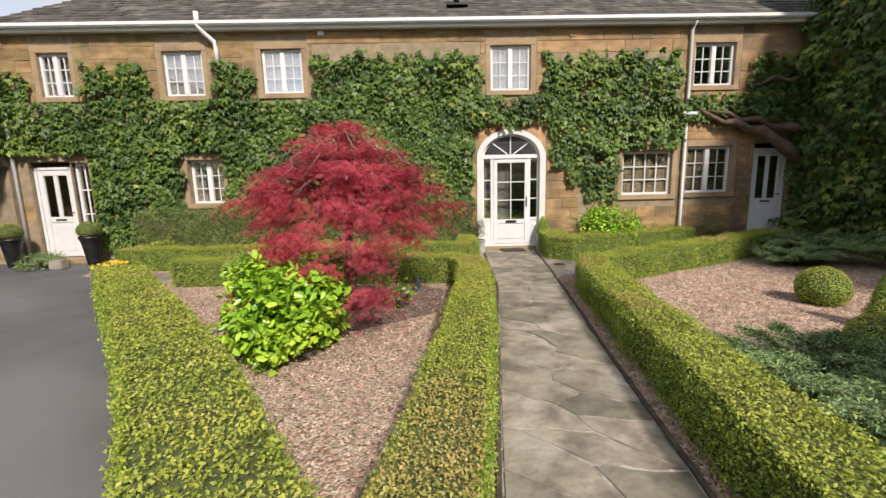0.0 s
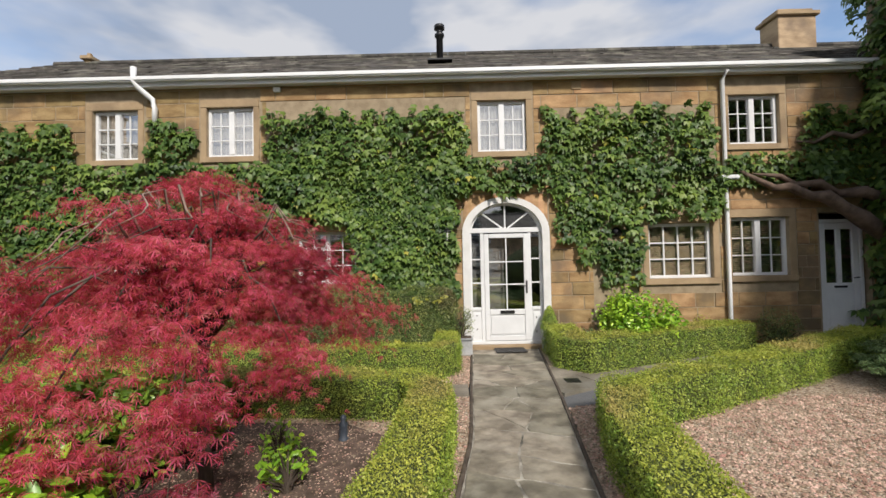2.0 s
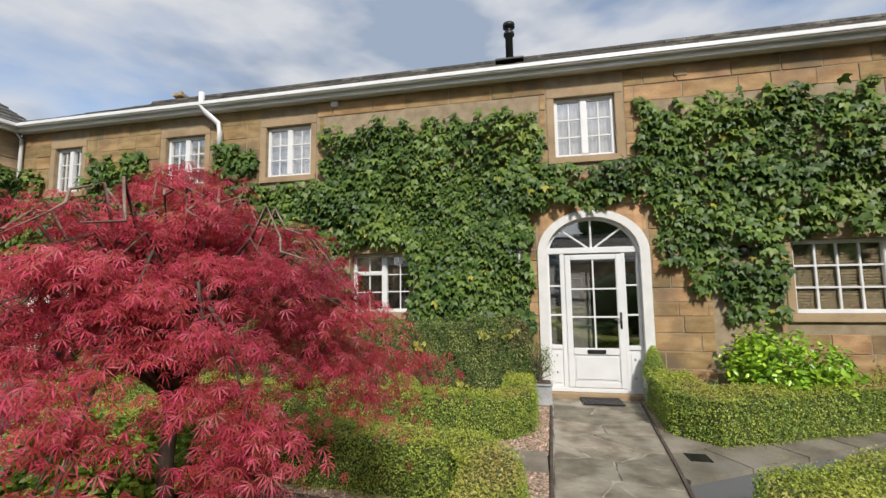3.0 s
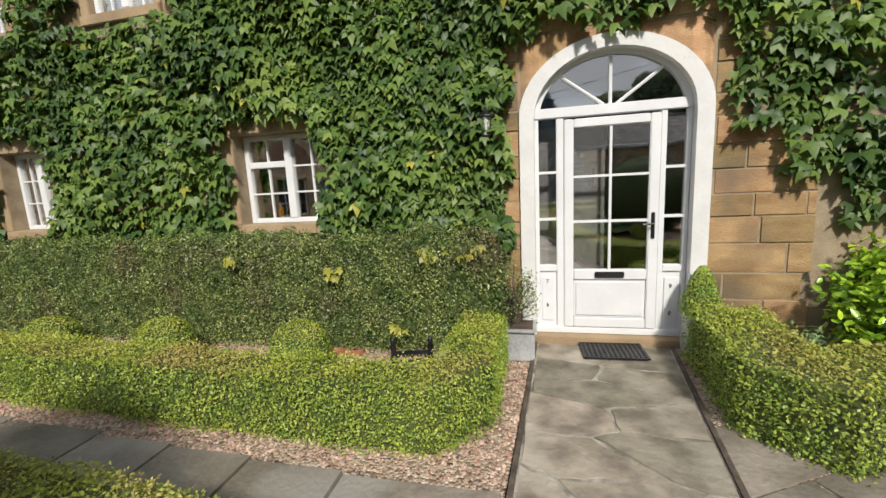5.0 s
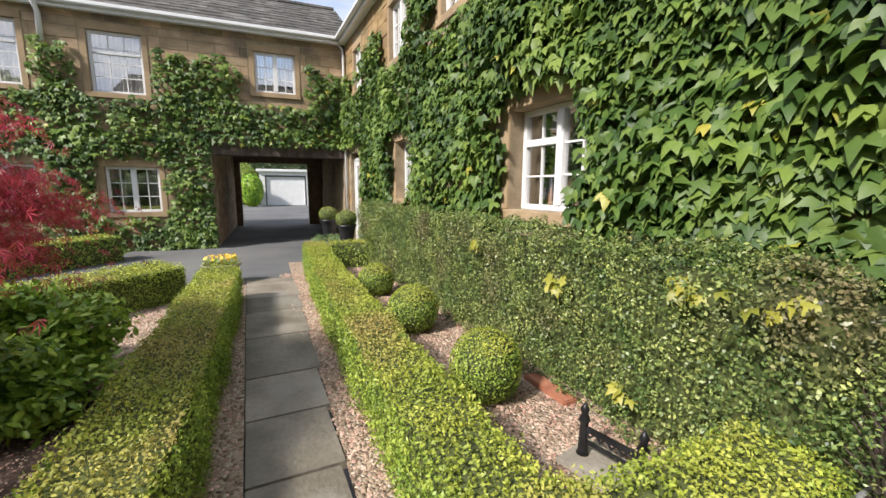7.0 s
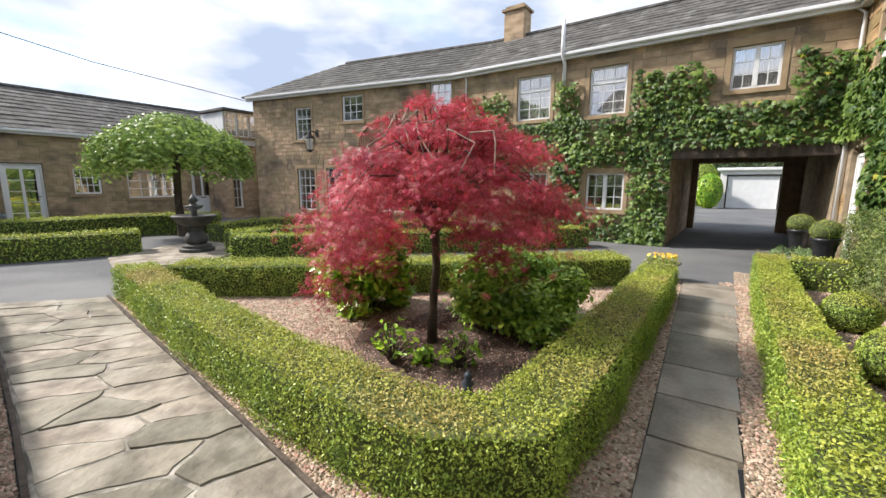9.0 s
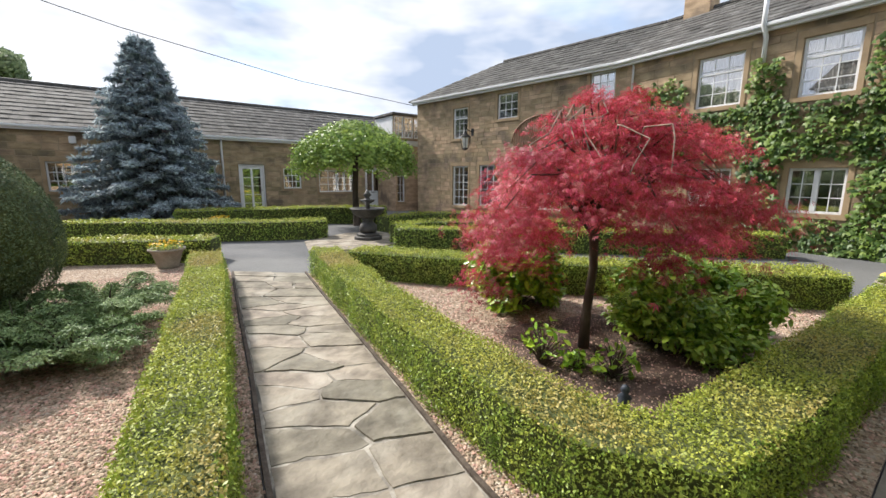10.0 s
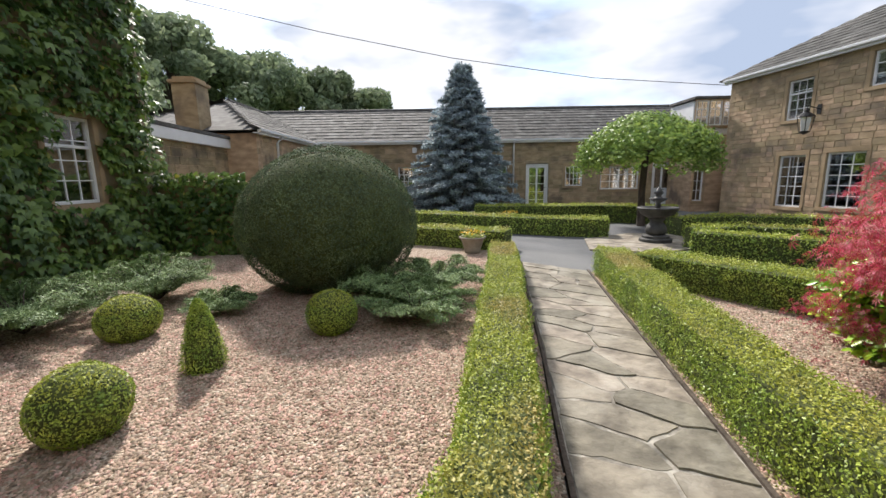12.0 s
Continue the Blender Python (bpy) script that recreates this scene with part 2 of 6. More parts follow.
def add_box(bm, x0, x1, y0, y1, z0, z1, bevel=0.0):
    r = bmesh.ops.create_cube(bm, size=1)
    for v in r["verts"]:
        v.co = Vector((x0 + (v.co.x + 0.5) * (x1 - x0), y0 + (v.co.y + 0.5) * (y1 - y0), z0 + (v.co.z + 0.5) * (z1 - z0)))
    if bevel:
        bmesh.ops.bevel(bm, geom=list({e for v in r["verts"] for e in v.link_edges}), offset=bevel, segments=2, affect="EDGES")
    return bm


def boxes(*bs, bevel=0.0):
    bm = bmesh.new()
    for b in bs:
        add_box(bm, *b, bevel=bevel)
    return bm


def tube(points, radii, sides=8, bm=None):
    """A tube through the points."""
    bm = bm or bmesh.new()
    pts = [Vector(p) for p in points]
    if not hasattr(radii, "__len__"):
        radii = [radii] * len(pts)
    rings = []
    for i, p in enumerate(pts):
        d = (pts[min(i + 1, len(pts) - 1)] - pts[max(i - 1, 0)]).normalized()
        a = d.orthogonal().normalized() if abs(d.z) > 0.95 else d.cross(Vector((0, 0, 1))).normalized()
        b = d.cross(a)
        rings.append([bm.verts.new(p + (a * math.cos(k * math.tau / sides) + b * math.sin(k * math.tau / sides)) * radii[i]) for k in range(sides)])
    for r, s in zip(rings, rings[1:]):
        for k in range(sides):
            bm.faces.new((r[k], r[(k + 1) % sides], s[(k + 1) % sides], s[k]))
    bm.faces.new(rings[0][::-1])
    bm.faces.new(rings[-1])
    return bm


def lathe(profile, sides=24, bm=None, at=(0, 0)):
    """A turned body from (radius, z) pairs."""
    bm = bm or bmesh.new()
    rings = [[bm.verts.new((at[0] + r * math.cos(k * math.tau / sides), at[1] + r * math.sin(k * math.tau / sides), z)) for k in range(sides)] for r, z in profile]
    for r, s in zip(rings, rings[1:]):
        for k in range(sides):
            bm.faces.new((r[k], r[(k + 1) % sides], s[(k + 1) % sides], s[k]))
    bm.faces.new(rings[0][::-1])
    bm.faces.new(rings[-1])
    return bm


rng = np.random.default_rng(7)


def rotations(normal, spread, n):
    """Random frames whose z axis lies near the normals."""
    z = normal + rng.normal(0, spread, (n, 3))
    z /= np.linalg.norm(z, axis=1)[:, None] + 1e-9
    r = rng.normal(0, 1, (n, 3))
    x = np.cross(r, z)
    x /= np.linalg.norm(x, axis=1)[:, None] + 1e-9
    return np.stack([x, np.cross(z, x), z], axis=2)


def scatter(name, tv, tf, pos, rot, size):
    """One mesh of many small copies: template vertices and faces (all of one length), places, frames, sizes."""
    tv, tf = np.array(tv, float), np.array(tf)
    n, k, w = len(pos), len(tv), tf.shape[1]
    v = np.einsum("nij,kj->nki", rot, tv) * np.reshape(size, (n, 1, 1)) + pos[:, None, :]
    f = (tf[None] + (np.arange(n) * k)[:, None, None]).reshape(-1, w)
    me = bpy.data.meshes.new(name)
    me.vertices.add(n * k)
    me.vertices.foreach_set("co", v.reshape(-1))
    me.loops.add(f.size)
    me.loops.foreach_set("vertex_index", f.reshape(-1))
    me.polygons.add(len(f))
    me.polygons.foreach_set("loop_start", np.arange(len(f)) * w)
    me.update(calc_edges=True)
    return me


LEAF = ([(-0.5, 0, 0), (0, -0.28, 0.06), (0.5, 0, -0.06), (0, 0.28, 0.06)], [(0, 1, 2, 3)])
LONG = ([(-0.1, 0, 0), (0.35, -0.16, 0.05), (1, 0, -0.12), (0.35, 0.16, 0.05)], [(0, 1, 2, 3)])
LOBED = ([(0, 0.02, 0.08), (0, 0.16, 0.02), (-0.3, 0.3, -0.02), (-0.5, 0.06, -0.02), (-0.64, -0.3, -0.16), (-0.27, -0.26, 0.02), (0, -0.84, -0.34), (0.27, -0.26, 0.02), (0.64, -0.3, -0.16), (0.5, 0.06, -0.02), (0.3, 0.3, -0.02)],
         [(0, 1, 2), (0, 2, 3), (0, 3, 4), (0, 4, 5), (0, 5, 6), (0, 6, 7), (0, 7, 8), (0, 8, 9), (0, 9, 10), (0, 10, 1)])
BROAD = ([(-0.08, 0, 0), (0.3, -0.26, 0.06), (0.75, -0.2, 0.02), (1, 0, -0.06), (0.75, 0.2, 0.02), (0.3, 0.26, 0.06)], [(0, 1, 2, 3), (0, 3, 4, 5)])
PYR = ([(0.5, 0, -0.1), (0, 0.42, -0.1), (-0.5, 0, -0.1), (0, -0.42, -0.1), (0.08, 0.05, 0.3)], [(0, 1, 4), (1, 2, 4), (2, 3, 4), (3, 0, 4)])
OCTA = ([(0.5, 0, 0), (0, 0.42, 0), (-0.5, 0, 0), (0, -0.42, 0), (0.05, 0, 0.26), (0, 0, -0.26)], [(0, 1, 4), (1, 2, 4), (2, 3, 4), (3, 0, 4), (1, 0, 5), (2, 1, 5), (3, 2, 5), (0, 3, 5)])


# ---- building tools: local x runs along the wall, y goes inward, z up ----
def wall_boxes(length, z0, z1, thick, holes, y0=0.0, x0=0.0):
    xs = sorted({x0, length, *[h[0] for h in holes], *[h[1] for h in holes]})
    xs = [x for x in xs if x0 <= x <= length]
    out = []
    for a, b in zip(xs, xs[1:]):
        zs = [z0]
        for h in sorted((h for h in holes if h[0] <= a + 1e-4 and h[1] >= b - 1e-4), key=lambda h: h[2]):
            zs += [max(h[2], z0), h[3]]
        zs.append(z1)
        out += [(a, b, y0, y0 + thick, zs[i], zs[i + 1]) for i in range(0, len(zs), 2) if zs[i + 1] - zs[i] > 1e-3]
    return out


def stonework(length, z0, z1, holes, course=0.21, lengths=(0.35, 0.8), x0=0.0):
    """Coursed stones that leave the holes free: (x0, x1, z0, z1)."""
    out, z = [], z0
    while z < z1 - 0.05:
        h = min(course * random.uniform(0.8, 1.2), z1 - z)
        x = x0 - random.uniform(0, 0.4)
        while x < length:
            w = random.uniform(*lengths)
            spans = [(max(x, x0), min(x + w, length))]
            for a, b, c, d in holes:
                if c < z + h - 0.02 and d > z + 0.02:
                    spans = [s for p, q in spans for s in ((p, min(q, a)), (max(p, b), q)) if s[1] - s[0] > 0.04]
            out += [(p, q, z, z + h) for p, q in spans if q - p > 0.06]
            x += w
        z += h
    return out


def stone_mesh(name, stones, proud=0.012):
    bm = bmesh.new()
    for a, b, c, d in stones:
        j, p = 0.004, proud * random.uniform(0.3, 1.3)
        o = [bm.verts.new(v) for v in ((a + j, 0.01, c + j), (b - j, 0.01, c + j), (b - j, 0.01, d - j), (a + j, 0.01, d - j))]
        i = [bm.verts.new(v) for v in ((a + j + 0.008, -p, c + j + 0.007), (b - j - 0.008, -p, c + j + 0.007), (b - j - 0.008, -p, d - j - 0.007), (a + j + 0.008, -p, d - j - 0.007))]
        bm.faces.new(i)
        for k in range(4):
            bm.faces.new((o[k], o[(k + 1) % 4], i[(k + 1) % 4], i[k]))
    return bm


def stones_on(parent, length, z0, z1, holes, near, material, course=0.21, x0=0.0, lengths=(0.35, 0.8)):
    st = stonework(length, z0, z1, holes, course, lengths, x0)
    single = [s for s in st if near and near[0] < s[0] < near[1]][:300]
    for a, b, c, d in single:
        ob = part("stone", stone_mesh("stone", [(a, b, c, d)]), material, parent)
    rest = [s for s in st if s not in single]
    if rest:
        tagged(part("stonework", stone_mesh("stonework", rest), material, parent), "coursed sandstone blocks", kind="stuff")


def window(parent, x0, x1, z0, z1, style="casement", recess=0.06, behind="dark", surround=0.11, label=""):
    """A window in its opening: frame, bars, panes, sill, lintel, and what hangs behind it."""
    w = tagged(new("window"), label or "white casement window with glazing bars")
    w.parent = parent
    f, y = 0.055, recess
    part("frame", boxes((x0, x0 + f, y, y + 0.07, z0, z1), (x1 - f, x1, y, y + 0.07, z0, z1), (x0 + f, x1 - f, y, y + 0.07, z0, z0 + f), (x0 + f, x1 - f, y, y + 0.07, z1 - f, z1), bevel=0.006), WHITE, w)
    b, c, zt = (0.018 if style in ("casement", "top_light", "sash") else 0.026), (x0 + x1) / 2, z1 - f
    if style == "casement":
        part("mullion", boxes((c - 0.05, c + 0.05, y - 0.01, y + 0.06, z0 + f, z1 - f), bevel=0.006), WHITE, w)
        for a, d in ((x0 + f, c - 0.05), (c + 0.05, x1 - f)):
            for k in range(1, 2):
                part("glazing_bar", boxes((a + (d - a) / 2 - b / 2, a + (d - a) / 2 + b / 2, y + 0.02, y + 0.05, z0 + f, zt)), WHITE, w)
            for k in range(1, 3):
                zz = z0 + f + (zt - z0 - f) * k / 3
                part("glazing_bar", boxes((a, d, y + 0.021, y + 0.049, zz - b / 2, zz + b / 2)), WHITE, w)
    elif style == "top_light":
        part("mullion", boxes((c - 0.045, c + 0.045, y - 0.01, y + 0.06, z0 + f, z1 - f), bevel=0.006), WHITE, w)
        part("transom", boxes((x0 + f, c - 0.045, y - 0.005, y + 0.055, z1 - 0.36, z1 - 0.29), bevel=0.006), WHITE, w)
        for a, d, zs in ((x0 + f, c - 0.045, (0.32,)), (c + 0.045, x1 - f, (0.33, 0.66))):
            part("glazing_bar", boxes(((a + d) / 2 - b / 2, (a + d) / 2 + b / 2, y + 0.02, y + 0.05, z0 + f, zt)), WHITE, w)
            for k in zs:
                zz = z0 + f + (zt - z0 - f) * k
                part("glazing_bar", boxes((a, d, y + 0.021, y + 0.049, zz - b / 2, zz + b / 2)), WHITE, w)
    else:
        nx, nz = {"sash": (3, 4), "small": (3, 3), "tall": (3, 5), "wide": (4, 3), "two": (2, 3)}[style]
        if style in ("sash",):
            zm = z0 + (z1 - z0) * 0.66
            part("meeting_rail", boxes((x0 + f, x1 - f, y - 0.01, y + 0.06, zm - 0.025, zm + 0.025), bevel=0.005), WHITE, w)
        for k in range(1, nx):
            xx = x0 + f + (x1 - x0 - 2 * f) * k / nx
            part("glazing_bar", boxes((xx - b / 2, xx + b / 2, y + 0.02, y + 0.05, z0 + f, zt)), WHITE, w)
        for k in range(1, nz):
            zz = z0 + f + (zt - z0 - f) * k / nz
            part("glazing_bar", boxes((x0 + f, x1 - f, y + 0.021, y + 0.049, zz - b / 2, zz + b / 2)), WHITE, w)
    ob = part("pane", boxes((x0 + f, x1 - f, y + 0.032, y + 0.038, z0 + f, zt)), GLASS, w)
    ob.visible_shadow = False
    part("sill", boxes((x0 - surround, x1 + surround, -0.05, y - 0.002, z0 - 0.11, z0 - 0.002), bevel=0.008), DRESSED, w)
    part("lintel", boxes((x0 - surround, x1 + surround, -0.018, 0.06, z1 + 0.002, z1 + 0.15), bevel=0.006), DRESSED, w)
    for a, d in ((x0 - surround, x0 - 0.002), (x1 + 0.002, x1 + surround)):
        part("jamb", boxes((a, d, -0.016, 0.05, z0, z1), bevel=0.006), DRESSED, w)
    if behind == "curtain":
        for a, d in ((x0 - 0.05, x0 + (x1 - x0) * 0.3), (x1 - (x1 - x0) * 0.3, x1 + 0.05)):
            bm = bmesh.new()
            n = 24
            top = [bm.verts.new((a + (d - a) * i / n, y + 0.12 + 0.02 * math.sin(i * 1.7), z1 + 0.02)) for i in range(n + 1)]
            bot = [bm.verts.new((a + (d - a) * i / n, y + 0.12 + 0.025 * math.sin(i * 1.7), z0 - 0.02)) for i in range(n + 1)]
            for i in range(n):
                bm.faces.new((top[i], top[i + 1], bot[i + 1], bot[i]))
            part("curtain", bm, CURTAIN, w, "pale gathered curtain")
    if behind == "net":
        bm = bmesh.new()
        n = 60
        top = [bm.verts.new((x0 + (x1 - x0) * i / n, y + 0.09 + 0.012 * math.sin(i * 1.3), z1)) for i in range(n + 1)]
        bot = [bm.verts.new((x0 + (x1 - x0) * i / n, y + 0.09 + 0.014 * math.sin(i * 1.3), z0)) for i in range(n + 1)]
        for i in range(n):
            bm.faces.new((top[i], top[i + 1], bot[i + 1], bot[i]))
        part("curtain", bm, CURTAIN, w, "pale net curtain")
    if behind in ("blind", "open_blind"):
        bm, z = bmesh.new(), z0 + 0.03
        while z < z1 - 0.03:
            r = bmesh.ops.create_cube(bm, size=1)
            tilt = 0.019 if behind == "blind" else 0.009
            for v in r["verts"]:
                u = v.co.y
                v.co = Vector((x0 + 0.06 + (v.co.x + 0.5) * (x1 - x0 - 0.12), y + 0.075 + u * 0.025, z + v.co.z * 0.003 + u * 2 * tilt))
            z += 0.04
        part("venetian_blind", bm, BLIND, w, "cream slatted blind")
    return w


def roof(parent, length, depth, eave, ridge, material, over=0.25, x0=0.0, row=0.32, hip0=0.0, hip1=0.0, kind="slate"):
    """A pitched roof of slate courses, both slopes, hipped at the ends if wanted."""
    half = depth / 2
    for side in (0, 1):
        run = math.hypot(half + over, ridge - eave)
        n = int(run / row)
        bm = bmesh.new()
        for i in range(n):
            for_start = i / n
            t0, t1 = i / n, min((i + 1.25) / n, 1)
            a0, a1 = x0 - 0.05 + hip0 * t0, length + 0.05 - hip1 * t0
            x = a0
            while x < a1 - 0.05:
                w = min(random.uniform(0.28, 0.6), a1 - x)
                ys = [(-over + (half + over) * t) for t in (t0, t1)]
                zs = [eave + (ridge - eave) * t for t in (t0, t1)]
                if side:
                    ys = [depth - y for y in ys]
                l = 0.034 + random.uniform(-0.012, 0.012)
                xa, xb = x + 0.004, x + w - 0.004
                v = [bm.verts.new(c) for c in ((xa, ys[0], zs[0] + l), (xb, ys[0], zs[0] + l), (xb, ys[1], zs[1] + 0.004), (xa, ys[1], zs[1] + 0.004), (xa, ys[0], zs[0] - 0.01), (xb, ys[0], zs[0] - 0.01))]
                bm.faces.new(v[:4] if not side else v[3::-1])
                bm.faces.new((v[4], v[5], v[1], v[0]) if not side else (v[0], v[1], v[5], v[4]))
                x += w
        tagged(part("roof_slates", bm, material, parent, "overlapping stone slate courses"), kind="stuff")
    y0, y1 = -over, depth + over
    bm = bmesh.new()
    lo = [(x0, y0, eave - 0.02), (length, y0, eave - 0.02), (length, y1, eave - 0.02), (x0, y1, eave - 0.02), (x0 + hip0, half, ridge - 0.02), (length - hip1, half, ridge - 0.02)]
    v = [bm.verts.new(c) for c in lo]
    for fc in ((0, 1, 5, 4), (2, 3, 4, 5), (1, 2, 5), (3, 0, 4), (3, 2, 1, 0)):
        bm.faces.new([v[i] for i in fc])
    part("roof", bm, material, parent)
    a, b = x0 + hip0, length - hip1
    x = a
    while x < b - 0.1:
        w = min(0.45, b - x)
        part("ridge_tile", tube([(x, half, ridge + 0.0), (x + w - 0.01, half, ridge + 0.0)], 0.1, 8), material, parent)
        x += w


def gutter(parent, length, z, over=0.2, x0=0.0):
    bm = boxes((x0, length, -over - 0.09, -over + 0.01, z - 0.09, z), bevel=0.02)
    part("gutter", bm, WHITE, parent, "white painted gutter")
    part("fascia", boxes((x0, length, -over + 0.012, -over + 0.04, z - 0.16, z - 0.03)), WHITE, parent)
    part("soffit", boxes((x0, length, -over + 0.042, -0.002, z - 0.14, z - 0.115)), WHITE, parent)


def downpipe(parent, points, r=0.038):
    part("downpipe", tube(points, r, 10), WHITE, parent, "white painted downpipe", True)


def shell(parent, length, depth, height, material, x0=0.0, front_thick=0.35):
    """Back and side walls, floor and ceiling that close the house."""
    part("wall", boxes((x0, length, depth - 0.3, depth, 0, height)), material, parent)
    part("wall", boxes((x0, x0 + 0.3, front_thick, depth - 0.302, 0, height)), material, parent)
    part("wall", boxes((length - 0.3, length, front_thick, depth - 0.302, 0, height)), material, parent)
    # floor and inner walls coloured near-black to stand in for room shade
    part("floor", boxes((x0 + 0.302, length - 0.302, front_thick + 0.002, depth - 0.304, 0.0, 0.05)), INNER_SHADE, parent)
    part("inner_wall", boxes((x0 + 0.302, length - 0.302, front_thick + 2.2, front_thick + 2.25, 0.052, height - 0.1)), INNER_SHADE, parent)
    part("upper_floor", boxes((x0 + 0.302, length - 0.302, front_thick + 0.002, front_thick + 2.198, height * 0.55, height * 0.55 + 0.12)), INNER_SHADE, parent)


def chimney(parent, x, y, z0, z1, w=0.6, d=0.45, material=None, pots=0):
    c = new("chimney")
    c.parent = parent
    part("stack", boxes((x - w / 2, x + w / 2, y - d / 2, y + d / 2, z0, z1 - 0.2), bevel=0.01), material or STONE, c)
    part("cap", boxes((x - w / 2 - 0.07, x + w / 2 + 0.07, y - d / 2 - 0.07, y + d / 2 + 0.07, z1 - 0.198, z1 - 0.1), (x - w / 2 + 0.03, x + w / 2 - 0.03, y - d / 2 + 0.03, y + d / 2 - 0.03, z1 - 0.098, z1), bevel=0.015), DRESSED, c)
    for k in range(pots):
        part("chimney_pot", lathe([(0.11, z1), (0.13, z1 + 0.05), (0.1, z1 + 0.4), (0.12, z1 + 0.42)], 12, at=(x - w / 4 + k * w / 2, y)), TERRA, c, "", True)


# ---- north house ----
FY = 8.9
north = thing("north_house", pose(0, FY, 0), "long two storey sandstone house under a stone slate roof", "house", kind="structure")
NW = [(-8.36, -7.68, 3.68, 4.6, "curtain"), (-5.68, -4.82, 3.66, 4.6, "net"), (-3.53, -2.65, 3.68, 4.61, "net"), (1.53, 2.43, 3.66, 4.62, "net"), (6.16, 7.09, 3.69, 4.61, "dark")]
NL = [(-5.41, -4.62, 1.28, 2.27, "casement", "curtain"), (-1.89, -0.78, 1.27, 2.25, "top_light", "dark"), (4.62, 5.79, 1.25, 2.26, "wide", "blind"), (6.13, 7.19, 1.27, 2.34, "casement", "open_blind")]
NDOOR, NRIGHT, NLEFT = (1.22, 2.78, 0, 2.86), (7.73, 8.65, 0, 2.4), (-8.95, -7.6, 0, 2.3)
nholes = [h[:4] for h in NW] + [h[:4] for h in NL] + [NDOOR, NRIGHT, NLEFT]
part("wall", boxes(*wall_boxes(12.5, 0, 5.05, 0.34, nholes, x0=-9.3)), MORTAR, north)
shell(north, 12.5, 6.0, 5.05, STONE, -9.3)
for a, b, c, d, e in NW:
    window(north, a, b, c, d, "casement", behind=e)
for a, b, c, d, s, e in NL:
    window(north, a, b, c, d, s, behind=e, recess=0.16 if a < 0 else 0.07)
roof(north, 12.5, 6.0, 5.1, 7.0, SLATE, x0=-9.3)
gutter(north, 8.95, 5.12, x0=-9.25)
downpipe(north, [(6.02, -0.22, 5.0), (6.02, -0.07, 4.86), (6.02, -0.07, 0.25), (6.02, -0.16, 0.12)])
downpipe(north, [(-4.72, -0.24, 5.3), (-4.72, -0.24, 5.05), (-4.68, -0.2, 4.95), (-4.48, -0.09, 4.75), (-4.45, -0.07, 4.6), (-4.45, -0.07, 4.3)], 0.05)
downpipe(north, [(-9.2, -0.22, 5.0), (-9.2, -0.06, 4.86), (-9.2, -0.06, 0.1)])
part("hopper", boxes((5.86, 6.2, -0.2, -0.02, 3.02, 3.1), bevel=0.02), WHITE, north, "white rainwater shelf")
part("vent", boxes((3.28, 3.46, -0.03, -0.002, 4.78, 4.93), bevel=0.006), DRESSED, north, "small stone wall vent")
part("sensor", boxes((-2.25, -2.12, -0.07, -0.002, 4.86, 4.95), bevel=0.01), WHITE, north, "small white alarm box")
flue = new("flue")
flue.parent = north
part("pipe", lathe([(0.07, 5.6), (0.07, 6.35), (0.1, 6.37), (0.1, 6.42), (0.06, 6.45), (0.06, 6.52), (0.11, 6.53), (0.11, 6.6), (0.03, 6.62)], 16, at=(0.85, 0.95)), BLACK, flue, "black metal flue", True)
part("flashing", boxes((0.6, 1.1, 0.6, 1.3, 5.72, 5.75)), BLACK, flue)
chimney(north, 9.87, 3.0, 6.2, 7.85, 0.95, 0.6, STONE_B)
chimney(north, -8.4, 3.0, 6.9, 7.3, 0.16, 0.16)

# the arched front door
door = tagged(new("front_door"), "white panelled door with side lights under an arched fanlight")
door.parent = north
CX, SPR, RO, RI, SQ = 2.0, 2.16, 0.78, 0.665, 0.82


def arch_ring(bm, ri, ro, y0, y1, z, n=24, cx=CX, sx=1.0):
    prev = None
    for i in range(n + 1):
        a = math.pi * i / n
        c, s = math.cos(a), math.sin(a)
        q = [bm.verts.new((cx + c * r * sx, y, z + s * r * SQ)) for r in (ri, ro) for y in (y0, y1)]
        if prev:
            for k, m in ((0, 1), (1, 3), (3, 2), (2, 0)):
                bm.faces.new((prev[k], prev[m], q[m], q[k]))
        prev = q
    return bm


bm = bmesh.new()
n = 24
for i in range(n):
    a0, a1 = math.pi * i / n, math.pi * (i + 1) / n
    p0, p1 = ((CX + math.cos(a) * RO, SPR + math.sin(a) * RO * SQ) for a in (a0, a1))
    for y in (-0.003, 0.34):
        bm.faces.new([bm.verts.new((x, y, z)) for x, z in (p0, p1, (p1[0], 2.862), (p0[0], 2.862))])
part("spandrel", bm, STONE, door)
part("surround", arch_ring(boxes((1.2, 1.332, -0.04, 0.12, 0.1, SPR), (2.668, 2.8, -0.04, 0.12, 0.1, SPR)), RI, RO + 0.02, -0.04, 0.12, SPR), WHITE_OLD, door, "white painted stone arch surround")
part("threshold", boxes((1.2, 2.8, -0.08, 0.2, 0.0, 0.098), bevel=0.01), DRESSED, door, "worn stone threshold")
y = 0.06
part("door_frame", boxes((1.334, 1.372, y, y + 0.08, 0.1, SPR), (2.628, 2.666, y, y + 0.08, 0.1, SPR), (1.334, 2.666, y - 0.01, y + 0.08, SPR, SPR + 0.09), (1.532, 1.598, y, y + 0.08, 0.1, SPR), (2.42, 2.47, y, y + 0.08, 0.1, SPR), (1.334, 2.666, y - 0.02, y + 0.08, 0.1, 0.16), bevel=0.006), WHITE, door)
fan = new("fanlight")
fan.parent = door
